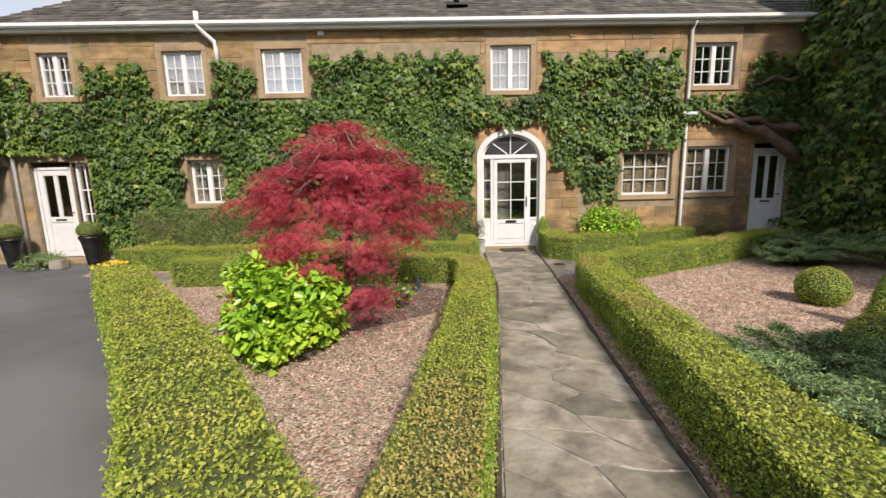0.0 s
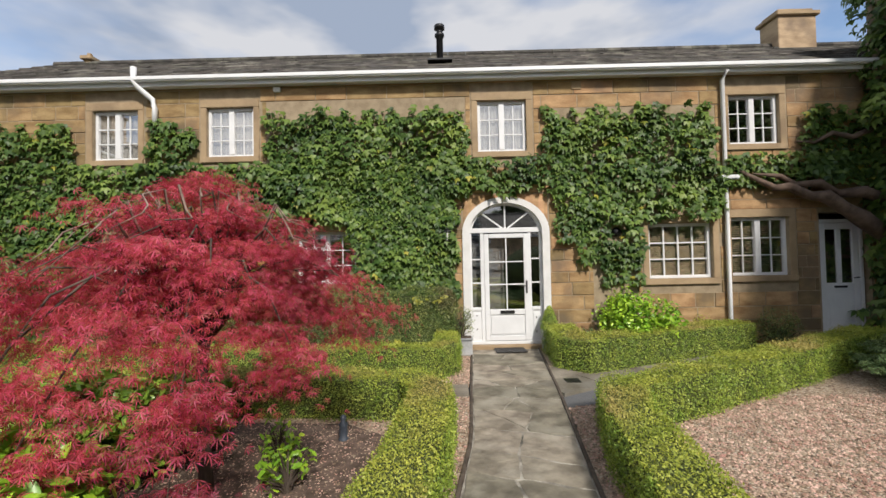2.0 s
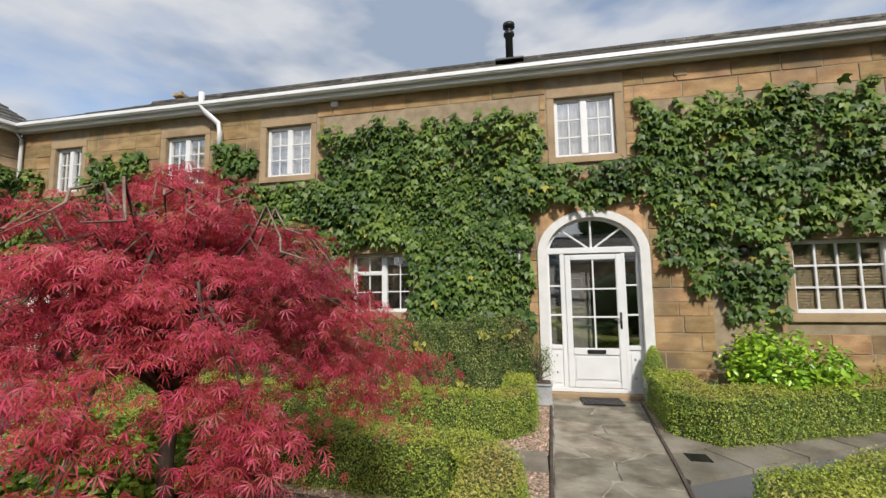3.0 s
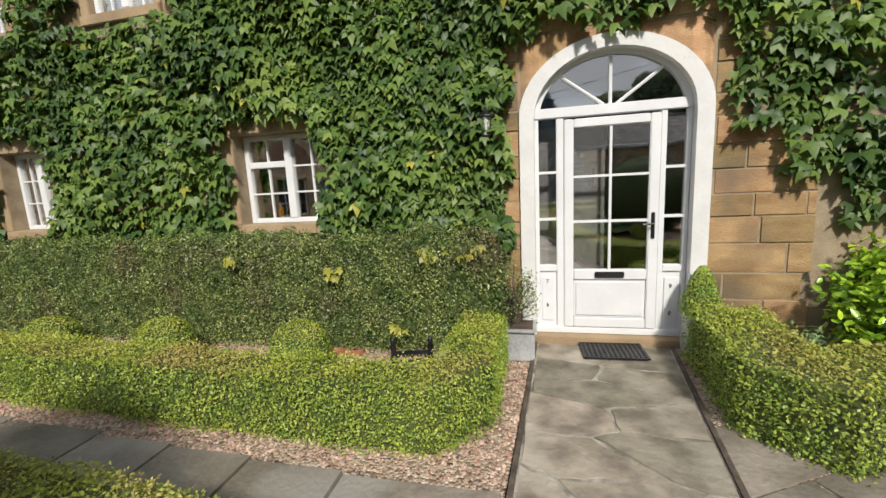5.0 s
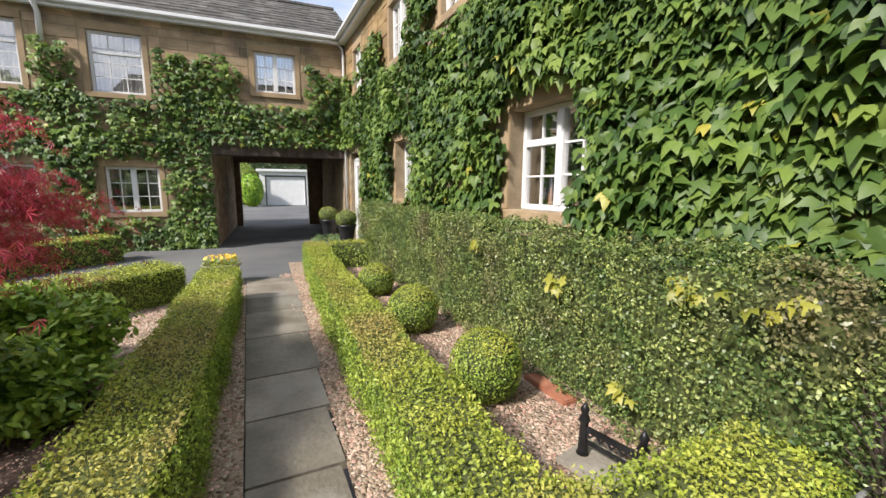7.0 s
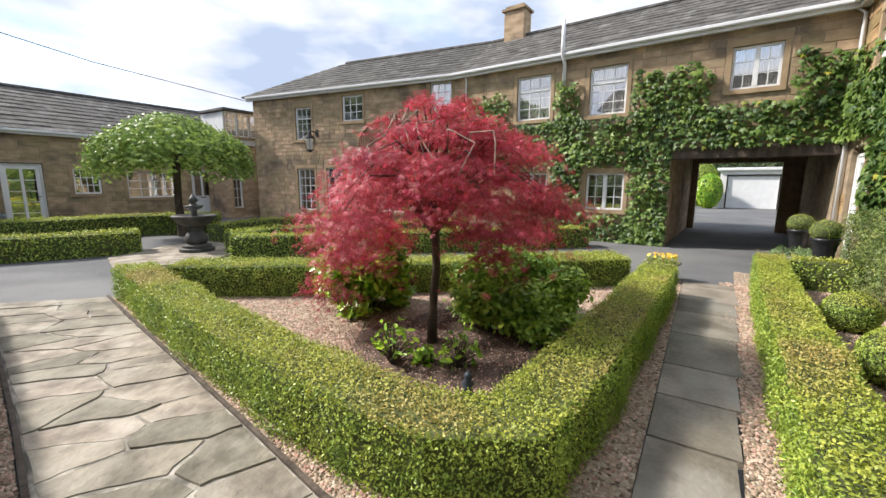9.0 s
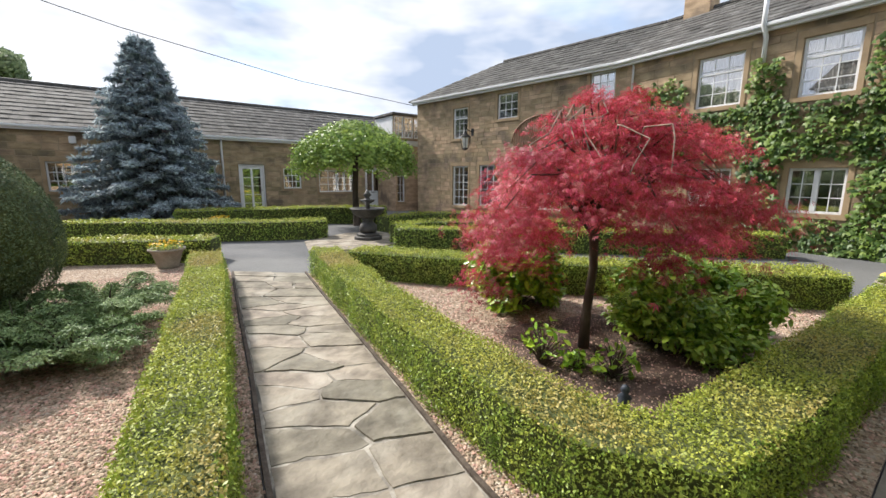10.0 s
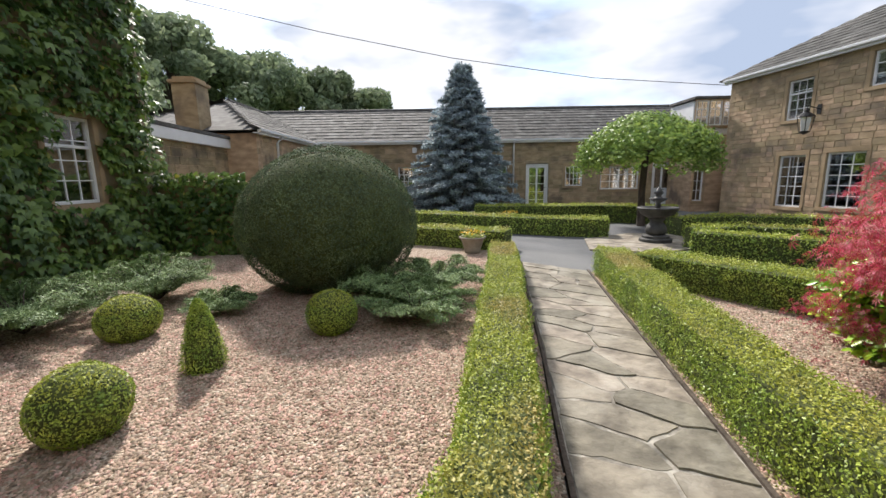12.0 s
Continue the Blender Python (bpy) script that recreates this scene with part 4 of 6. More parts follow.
PW, FLAT = 1.05, 1.7
centres, y, k = [], 0.1, 0
while y < 9.1:
    step = random.choice((0.24, 0.3, 0.38, 0.46))
    m = random.choice((2, 2, 3)) if step > 0.27 else random.choice((1, 2))
    shift = random.uniform(-0.16, 0.16)
    for i in range(m):
        centres.append((PW * ((i + 0.5) / m + shift / m + random.uniform(-0.1, 0.1)), y + random.uniform(-0.11, 0.11)))
    y += step
flag_polys = []
for c in centres:
    near = [(o[0], o[1] * FLAT) for o in centres if o is not c and abs(o[1] - c[1]) < 1.3]
    cell = clip_cell((c[0], c[1] * FLAT), near, (0.0, PW, 0.0, 9.1 * FLAT))
    if not cell:
        continue
    cell = [(u, v / FLAT) for u, v in cell]
    ring = []
    for p, q in zip(cell, cell[1:] + cell[:1]):
        d = math.hypot(q[0] - p[0], q[1] - p[1])
        if d < 0.02:
            continue
        edge = (p[0] < 0.01 and q[0] < 0.01) or (p[0] > PW - 0.01 and q[0] > PW - 0.01)
        m = max(1, int(d / 0.07))
        for j in range(m):
            u = j / m
            w = 0 if edge else 0.011 * math.sin(u * 5 + p[0] * 9) * math.sin(math.pi * u) + random.uniform(-0.006, 0.006)
            ring.append((p[0] + (q[0] - p[0]) * u + (q[1] - p[1]) / d * w, p[1] + (q[1] - p[1]) * u - (q[0] - p[0]) / d * w))
    flag_polys.append([on_path(px / PW, py) for px, py in ring])

for side, poly, off in (("edging", PL, -0.03), ("edging", PR, 0.03)):
    bm = bmesh.new()
    for i in range(n):
        a, b = along(poly, i / n), along(poly, (i + 1) / n)
        d = Vector((off, 0))
        q = [a, b, b + d, a + d]
        lo = [bm.verts.new((*p, 0)) for p in q]
        hi = [bm.verts.new((*p, 0.055)) for p in q]
        bm.faces.new(hi)
        for k in range(4):
            bm.faces.new((lo[k], lo[(k + 1) % 4], hi[(k + 1) % 4], hi[k]))
    bmesh.ops.recalc_face_normals(bm, faces=bm.faces)
    part(side, bm, BARK, garden_path, "dark weathered timber edging")

side_path = thing("side_path", pose(0, 0, 0), "straight path of large dark paving slabs", "path", kind="structure")
east_path = thing("branch_path", pose(0, 0, 0), "path of dark paving slabs leading to the second door", "path", kind="structure")

# gravel beds
GZ = 0.03
sheet("mulch_bed", [(0.2, 4.2), (0.3, 5.3), (-0.15, 5.6), (-1.6, 5.7), (-2.3, 4.9), (-1.8, 3.9), (-0.7, 3.6)], 0.036, MULCH, "dark bark mulch round the maple foot", "mulch", 0.005)
sheet("gravel_bed", [(0.22, -0.15), (0.49, 1.45), (0.73, 3.0), (0.92, 4.2), (1.09, 5.2), (1.15, 6.36), (-0.6, 6.36), (-4.95, 6.36), (-4.75, 5.6), (-3.0, 3.55), (-1.5, 1.7), (-0.45, 0.15)], GZ, GRAVEL, "pinkish gravel bed inside the box hedges", "gravel")
sheet("gravel_bed", [(1.17, 6.8), (1.31, 8.85), (-6.1, 8.85), (-6.6, 7.1)], GZ, GRAVEL, "pinkish gravel bed before the house wall", "gravel")
sheet("gravel_bed", [(1.24, -0.95), (1.57, 1.4), (1.78, 3.0), (1.95, 4.1), (2.09, 5.1), (2.24, 5.95), (2.9, 6.1), (7.8, 8.8), (8.7, 8.9), (8.7, -3.9), (5.2, -3.9), (3.2, -3.1), (1.2, -2.0)], GZ, GRAVEL, "broad pinkish gravel bed with topiary", "gravel")
sheet("gravel_bed", [(2.35, 7.1), (2.55, 8.88), (6.3, 8.88), (6.3, 8.6), (3.0, 7.05)], GZ, GRAVEL, "narrow gravel bed behind the box hedge", "gravel")


def pebbles(name, region, count, keep):
    x0, x1, y0, y1 = region
    p = np.stack([rng.uniform(x0, x1, count), rng.uniform(y0, y1, count), np.full(count, GZ + 0.004)], 1)
    p = p[keep(p[:, 0], p[:, 1])]
    k = len(p)
    me = scatter(name, *PYR, p, rotations(np.tile((0, 0, 1.0), (k, 1)), 0.25, k), rng.uniform(0.016, 0.036, k))
    return tagged(put(name, me, PEBBLE), "loose pinkish brown gravel chippings", "gravel", kind="stuff")


def px_of(poly, y):
    return np.interp(y, [p[1] for p in poly], [p[0] for p in poly])


pebbles("loose_gravel", (-5.2, 1.15, 0.0, 6.36), 42000, lambda x, y: (x < px_of(PL, y) - 0.04) & ((0.75 * x + 0.65 * y) > 0.02) & (y < 6.34))
pebbles("loose_gravel", (1.3, 7.0, -1.6, 6.2), 90000, lambda x, y: (x > px_of(PR, y) + 0.04) & (y < 5.9 + (x - 2) * 0.25))
pebbles("loose_gravel", (-5.5, 1.3, 6.86, 8.6), 18000, lambda x, y: x < px_of(PL, y) - 0.04)

# ---- hedges and bushes ----
def offset_line(line, d):
    out = []
    for i, p in enumerate(line):
        p = Vector(p)
        a = (p - Vector(line[i - 1])).normalized() if i else None
        b = (Vector(line[i + 1]) - p).normalized() if i < len(line) - 1 else None
        a, b = a or b, b or a
        na, nb = Vector((a.y, -a.x)), Vector((b.y, -b.x))
        m = (na + nb).normalized()
        out.append(p + m * d / max(0.4, m.dot(na)))
    return out


def quad_points(q, density):
    """Random points on a quadrilateral given by four corners, with their normal."""
    a, b, c, d = (np.array(v, float) for v in q)
    nrm = np.cross(b - a, d - a)
    area = (np.linalg.norm(np.cross(b - a, d - a)) + np.linalg.norm(np.cross(b - c, d - c))) / 2
    k = max(1, int(area * density))
    u, v = rng.uniform(0, 1, (2, k, 1))
    p = a * (1 - u) * (1 - v) + b * u * (1 - v) + c * u * v + d * (1 - u) * v
    return p, np.tile(nrm / (np.linalg.norm(nrm) + 1e-9), (k, 1))


def hedge(line, w=0.5, h=0.46, density=2400, size=0.036, label="clipped box hedge with fresh green top", top=None, side=None, name="box_hedge", z0=0.0, group="box hedges", lump=0.0):
    ob = thing(name, pose(0, 0, 0), label, "hedge", group)
    L, R = offset_line(line, -w / 2), offset_line(line, w / 2)
    bm = bmesh.new()
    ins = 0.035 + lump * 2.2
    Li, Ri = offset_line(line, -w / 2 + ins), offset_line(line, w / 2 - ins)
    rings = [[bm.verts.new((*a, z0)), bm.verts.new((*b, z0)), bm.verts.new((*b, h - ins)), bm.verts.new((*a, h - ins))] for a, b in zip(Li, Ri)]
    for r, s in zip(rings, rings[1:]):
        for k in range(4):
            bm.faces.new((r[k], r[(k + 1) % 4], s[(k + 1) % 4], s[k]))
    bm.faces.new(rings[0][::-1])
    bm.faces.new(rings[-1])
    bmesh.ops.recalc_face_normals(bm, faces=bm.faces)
    # plain inset body whose dark colour paints the shade behind the leaves
    part("core", bm, BOX_CORE_SHADE, ob, "solid core for the twiggy inside, coloured dark for shade between leaves")
    tops, sides = [], []
    for i in range(len(line) - 1):
        a, b, c, d = L[i], L[i + 1], R[i + 1], R[i]
        tops.append(quad_points(((*a, h), (*d, h), (*c, h), (*b, h)), density))
        sides.append(quad_points(((*b, z0), (*a, z0), (*a, h), (*b, h)), density))
        sides.append(quad_points(((*d, z0), (*c, z0), (*c, h), (*d, h)), density))
    sides.append(quad_points(((*L[0], z0), (*R[0], z0), (*R[0], h), (*L[0], h)), density))
    sides.append(quad_points(((*R[-1], z0), (*L[-1], z0), (*L[-1], h), (*R[-1], h)), density))
    for nm, sets, mat in (("top_leaves", tops, top or BOX_TOP), ("side_leaves", sides, side or BOX_SIDE)):
        p, nn = np.concatenate([s[0] for s in sets]), np.concatenate([s[1] for s in sets])
        if nm == "top_leaves":
            nn = np.tile((0, 0, 1.0), (len(p), 1))
        c = np.mean(np.array(line), 0)
        wob = 0.014 * np.sin(p[:, 0] * 5.1 + p[:, 1] * 3.7) + 0.01 * np.sin(p[:, 0] * 11 - p[:, 1] * 9) + rng.normal(0, 0.02, len(p))
        wob = wob + rng.normal(0, lump * 0.5, len(p)) + lump * (np.sin(p[:, 0] * 4.3 + 2 * np.sin(p[:, 2] * 5)) * np.sin(p[:, 2] * 6.1 + p[:, 0] * 1.7)) + lump * 0.6 * np.sin(p[:, 0] * 13 + p[:, 2] * 9) + lump * 0.9 * np.sin(p[:, 0] * 27 + 3 * np.sin(p[:, 2] * 8)) * np.sin(p[:, 2] * 24 + p[:, 1] * 19 + 2 * np.sin(p[:, 0] * 7))
        edge = np.clip((p[:, 2] - h + 0.06) / 0.06, 0, 1) * 0.02
        p = p + nn * (wob - edge * (nm != "top_leaves"))[:, None]
        me = scatter(nm, *LEAF, p, rotations(nn, 0.7, len(p)), rng.uniform(0.65, 1.35, len(p)) * size)
        tagged(put(nm, me, mat, ob), "small glossy box leaves", kind="stuff")
    return ob


V_A = [(-0.04, -0.02), (0.15, 1.0), (0.36, 2.2), (0.48, 3.0), (0.64, 4.2), (0.73, 5.0), (0.72, 5.5), (0.5, 5.85), (-0.2, 5.93), (-1.0, 5.97), (-4.1, 6.1)]
hedge(V_A, 0.43, 0.46, 8500, 0.019)
hedge([(-0.42, 0.35), (-0.76, 0.8), (-1.4, 1.7), (-2.5, 3.05), (-3.85, 4.6), (-4.6, 5.5)], 0.6, 0.47, 4800, 0.024)
hedge([(0.89, 8.42), (0.87, 7.45), (0.66, 7.2), (-0.6, 7.23), (-3.5, 7.34), (-6.1, 7.52)], 0.37, 0.47, 8000, 0.02)
hedge([(-5.9, 7.75), (-5.75, 8.5)], 0.46, 0.47, 1500, 0.036)
hedge([(2.84, 8.6), (2.76, 7.62), (2.95, 7.45), (3.4, 7.62), (4.6, 8.12), (6.05, 8.6)], 0.5, 0.5, 5500, 0.023)
hedge([(1.6, -0.75), (1.69, 0.0), (1.83, 1.1), (2.02, 2.3), (2.2, 3.5), (2.42, 4.95), (2.62, 5.45), (3.2, 5.72), (5.5, 6.85), (7.7, 8.05)], 0.42, 0.46, 8000, 0.02)
hedge([(1.25, -2.4), (2.2, -2.85), (3.3, -3.4), (5.2, -4.2)], 0.6, 0.47, 1200, 0.045)
hedge([(6.5, -8.0), (4.2, -7.4), (2.4, -6.6), (0.9, -5.4), (-0.5, -4.7), (-1.7, -4.3)], 0.7, 0.5, 800, 0.05)
hedge([(1.5, -8.4), (-1.0, -8.1), (-3.0, -8.0), (-4.8, -6.6)], 0.8, 0.6, 700, 0.05)
hedge([(-2.4, -1.65), (-4.6, 0.35), (-8.4, 4.0)], 0.55, 0.5, 1100, 0.045)
hedge([(-2.7, -2.1), (-3.6, -2.5), (-8.6, 0.4)], 0.55, 0.5, 700, 0.05)
hedge([(-3.4, -4.2), (-5.2, -4.6), (-8.6, -3.0)], 0.6, 0.5, 600, 0.05)
hedge([(1.0, 8.68), (-2.0, 8.68), (-6.4, 8.68)], 0.5, 1.15, 6200, 0.024, "tall clipped dark hedge against the house wall", HEDGE_D, HEDGE_D, "wall_hedge", group="", lump=0.034)


def leafy_ball(name, x, y, r, h, label, category, leaf=BOX_SIDE, density=7000, size=0.02, cone=False, top=BOX_TOP, spread=0.5, core=BOX_CORE_SHADE, z0=0.0):
    ob = thing(name, pose(x, y, z0), label, category)
    k = int(4 * math.pi * r * max(r, h / 2) * density)
    z = rng.uniform(-1, 1, k)
    a = rng.uniform(0, math.tau, k)
    s = np.sqrt(1 - z * z)
    d = np.stack([s * np.cos(a), s * np.sin(a), z], 1)
    if cone:
        f = np.minimum(1.0, (1.03 - (z + 1) / 2) ** 0.62 * 1.12) * (1 + rng.normal(0, 0.07, k))
        p = np.stack([np.cos(a) * f * r, np.sin(a) * f * r, (z + 1) / 2 * h], 1)
        d = np.stack([np.cos(a), np.sin(a), np.full(k, 0.35)], 1)
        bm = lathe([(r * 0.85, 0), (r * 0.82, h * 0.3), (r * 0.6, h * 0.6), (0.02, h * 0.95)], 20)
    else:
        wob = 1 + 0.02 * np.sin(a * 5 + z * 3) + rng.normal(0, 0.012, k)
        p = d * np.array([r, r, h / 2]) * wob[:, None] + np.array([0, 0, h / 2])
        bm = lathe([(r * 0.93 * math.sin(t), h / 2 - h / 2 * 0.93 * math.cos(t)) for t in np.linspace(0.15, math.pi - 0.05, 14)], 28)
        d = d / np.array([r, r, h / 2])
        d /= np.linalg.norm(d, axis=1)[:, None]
    # smooth inner body, coloured dark so leaf gaps look shaded
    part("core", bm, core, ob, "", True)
    up = d[:, 2] > 0.55
    for nm, m, mat in (("top_leaves", up, top), ("side_leaves", ~up, leaf)):
        if m.sum() > 3:
            me = scatter(nm, *LEAF, p[m], rotations(d[m], spread, int(m.sum())), rng.uniform(0.65, 1.25, int(m.sum())) * size)
            tagged(put(nm, me, mat, ob), kind="stuff")
    return ob


for x, y, r, h in ((-0.66, 7.9, 0.25, 0.52), (-2.13, 7.93, 0.26, 0.5), (-3.65, 7.98, 0.25, 0.45)):
    leafy_ball("box_ball", x, y, r, h, "round clipped box ball in the gravel", "topiary")
leafy_ball("box_ball", 3.82, 2.4, 0.26, 0.48, "round clipped box ball beside the juniper", "topiary")
leafy_ball("box_ball", 5.88, 2.5, 0.29, 0.48, "low round box ball near the creeper wall", "topiary")
leafy_ball("box_ball", 4.95, 4.1, 0.27, 0.52, "large box ball with fresh yellow green top", "topiary", z0=-0.03)
leafy_ball("box_cone", 4.72, 3.18, 0.17, 0.64, "small pointed box cone in the gravel", "topiary", cone=True)
leafy_ball("yew_dome", 4.34, 0.4, 1.27, 2.17, "huge dark clipped yew ball", "topiary", YEW, 4200, 0.026, top=YEW, z0=-0.1)


def bush(name, x, y, r, h, label, mat, count, size, leaf=LONG, spread=0.7, z0=0.0, droop=0.0, core=True):
    """A loose bush: leaves on clumps round short stems."""
    ob = thing(name, pose(x, y, z0), label, "shrub")
    cl = []
    for i in range(44):
        a, q = rng.uniform(0, math.tau), rng.uniform(0.1, 1) ** 0.55
        e = Vector((math.cos(a) * q * r * 0.85, math.sin(a) * q * r * 0.85, h * rng.uniform(0.22, 0.9) * (1 - 0.35 * q * q)))
        part("woody_stem", tube([(0, 0, 0), (e.x * 0.4, e.y * 0.4, e.z * 0.6), tuple(e)], [0.009, 0.006, 0.003], 5), BARK, ob)
        cl.append(e)
    cl = np.array(cl)
    k = rng.integers(0, len(cl), count)
    d = rng.normal(0, 1, (count, 3))
    d /= np.linalg.norm(d, axis=1)[:, None]
    p = cl[k] + d * np.array([r * 0.3, r * 0.3, h * 0.2]) * rng.uniform(0.4, 1.0, (count, 1))
    p[:, 2] = np.clip(p[:, 2] - droop * (p[:, 0] ** 2 + p[:, 1] ** 2), 0.02, h)
    nrm = d * 0.5 + np.array([0, 0, 0.8])
    me = scatter("leaves", *leaf, p, rotations(nrm, spread, count), rng.uniform(0.6, 1.2, count) * size)
    tagged(put("leaves", me, mat, ob), kind="stuff")
    return ob


bush("laurel", -1.31, 3.15, 0.58, 1.0, "bright green spotted laurel bush in the gravel", LAUREL, 6000, 0.095, BROAD)
bush("laurel", -1.85, 4.85, 0.8, 0.86, "spreading green laurel under the red maple", LAUREL_D, 13500, 0.07, BROAD)
for x, y, s in ((-0.28, 4.4, 0.5), (-0.55, 4.9, 0.42), (-0.45, 4.62, 0.22)):
    bush("laurel_shoot", x, y, s * 0.45, s, "small fresh laurel sucker in bark soil", LAUREL, 90, 0.07, BROAD)
bush("laurel", 4.15, 8.45, 0.66, 1.16, "glossy green shrub before the blind window", LAUREL, 4400, 0.075, BROAD)
bush("lavender", 3.1, 8.2, 0.3, 0.55, "grey green lavender clump by the box hedge", JUNIPER, 1200, 0.06)
bush("dark_shrub", 6.65, 8.55, 0.34, 0.78, "dark reddish shrub beside the downpipe", HEDGE_D, 2600, 0.04)
bush("catmint", -8.25, 8.1, 0.42, 0.4, "grey green low shrub at the door step", JUNIPER, 2000, 0.05)
bush("yellow_shrub", 5.35, 8.72, 0.25, 0.75, "yellow green variegated climber under the window", IVY_Y, 240, 0.06)


def juniper(x, y, r, h, sprays):
    """A low spreading shrub of arching feathery sprays."""
    ob = thing("juniper", pose(x, y, 0.02), "feathery spreading juniper over gravel", "shrub")
    bm, P, N = bmesh.new(), [], []
    for i in range(sprays):
        a = i * 2.399 + rng.uniform(-0.4, 0.4)
        q = 0.3 + 0.75 * math.sqrt((i + 0.5) / sprays) * rng.uniform(0.75, 1.15)
        top = h * rng.uniform(0.55, 1.1) * (1.15 - 0.5 * q)
        c, s_ = math.cos(a), math.sin(a)
        pts = np.array([(c * q * r * t, s_ * q * r * t, 0.04 + top * math.sin(min(t * 1.9, 2.3))) for t in (0, 0.25, 0.5, 0.75, 1.0)])
        tube([tuple(p) for p in pts], [0.012, 0.01, 0.007, 0.005, 0.003], 4, bm)
        k = int(280 + 480 * q * r)
        t = rng.uniform(0.15, 1, k) ** 0.8
        p = np.stack([np.interp(t, (0, 0.25, 0.5, 0.75, 1.0), pts[:, j]) for j in range(3)], 1)
        side = rng.normal(0, 1, k) * (0.025 + 0.08 * t * (1.15 - t))
        p += np.stack([-s_ * side, c * side, rng.normal(0, 0.014, k) - np.abs(side) * 0.25], 1)
        P.append(p)
        N.append(np.tile((c * 0.4, s_ * 0.4, 1.0), (k, 1)))
    part("woody_stem", bm, BARK, ob)
    P, N = np.concatenate(P), np.concatenate(N)
    me = scatter("leaves", *LONG, P, rotations(N, 0.55, len(P)), rng.uniform(0.02, 0.042, len(P)))
    tagged(put("leaves", me, JUNIPER, ob), "fine grey green scale leaves", kind="stuff")


for x, y, r, h, k in ((2.75, 0.95, 0.75, 0.5, 46), (2.95, 2.05, 0.7, 0.4, 42), (3.35, 1.5, 0.7, 0.5, 42), (7.1, 2.4, 0.95, 0.65, 60), (6.5, 1.2, 0.85, 0.6, 50), (7.8, 3.4, 0.85, 0.6, 50), (7.3, 6.6, 0.95, 0.6, 60), (8.0, 5.6, 0.9, 0.7, 50), (6.6, 6.35, 0.7, 0.4, 42), (5.35, 1.75, 0.4, 0.3, 26)):
    juniper(x, y, r, h, k)

# ---- red maple ----
maple = thing("red_maple", pose(-0.89, 4.4, 0), "weeping red leaved maple with a slim leaning trunk", "tree")
bm = bmesh.new()
tube([(0.02, 0, 0), (0.0, 0.0, 0.4), (-0.03, 0.02, 0.8), (0.0, 0.02, 1.15)], [0.055, 0.042, 0.038, 0.042], 10, bm)
part("trunk", bm, BARK, maple, "", True)
pads = []
for i in range(46):
    a = i * 2.399 + rng.uniform(-0.2, 0.2)
    q = math.sqrt((i + 0.5) / 46)
    ez = 2.24 - (1.05 if math.sin(a) < -0.4 else 0.94) * q ** 1.75 + rng.uniform(-0.16, 0.1)
    ez += 0.13 * q * math.cos(a - 2.2)
    low = math.sin(a) < -0.7 and q > 0.72
    if low:
        ez -= 0.45
    reach = 1.2 * (1 + 0.1 * math.sin(3 * a + 1) + 0.07 * math.sin(5 * a))
    e = Vector((math.cos(a) * q * reach - 0.06 * q, math.sin(a) * q * reach, ez))
    m = Vector((e.x * 0.45 + rng.uniform(-0.06, 0.06), e.y * 0.45 + rng.uniform(-0.06, 0.06), 1.15 + (2.2 - 1.15) * (0.45 + 0.4 * (1 - q)) + 0.0))
    bm = bmesh.new()
    m2 = (m + e) / 2 + Vector((rng.uniform(-0.05, 0.05), rng.uniform(-0.05, 0.05), 0.12))
    tube([(0, 0.02, 1.1), tuple(m * 0.5 + Vector((0, 0, 0.62))), tuple(m), tuple(m2), tuple(e)], [0.02, 0.015, 0.01, 0.007, 0.003], 6, bm)
    part("branch", bm, BARK, maple, "", True)
    if low:
        pads += [e * 0.93 + Vector((0, 0, 0.32)), e * 0.88 + Vector((0, 0, 0.5))]
    pads.append(e * 0.82 + Vector((0, 0, 0.2 - 0.16 * q)))
    pads.append(e * 0.9 - Vector((0, 0, 0.06 * q)))
    for _ in range(3):
        pads.append(e + Vector((rng.normal(0, 0.09), rng.normal(0, 0.09), rng.normal(0, 0.03))))
    if i % 2:
        pads.append((m2 + e) / 2 - Vector((0, 0, 0.05)))
for i in range(22):
    a = i * 2.399 + 0.5
    q = rng.uniform(0.35, 0.95)
    pts = [(math.cos(a) * q * 0.5, math.sin(a) * q * 0.5, 1.75 + 0.25 * (1 - q))]
    for k in range(1, 6):
        u = 0.5 + k * 0.11
        pts.append((math.cos(a + 0.12 * math.sin(k * 2 + i)) * q * u * 1.1, math.sin(a + 0.12 * math.sin(k * 2 + i)) * q * u * 1.1, 2.24 - 0.6 * (q * u) ** 2 + rng.uniform(-0.07, 0.07) - 0.02 * k * q))
    part("branch", tube(pts, [0.009, 0.008, 0.007, 0.006, 0.004, 0.002], 5), MAPLE_BARK, maple, "bare pale twisting branch", True)
FINGERS = ([], [])
for a, l in ((-64, 0.7), (-34, 0.9), (0, 1.0), (34, 0.9), (64, 0.7)):
    s, c = math.sin(radians(a)), math.cos(radians(a))
    k = len(FINGERS[0])
    FINGERS[0].extend([(0, 0, 0), (s * l * 0.5 + c * 0.05, -c * l * 0.5 + s * 0.05, 0.03), (s * l, -c * l, -0.12), (s * l * 0.5 - c * 0.05, -c * l * 0.5 - s * 0.05, 0.03)])
    FINGERS[1].append((k, k + 1, k + 2, k + 3))


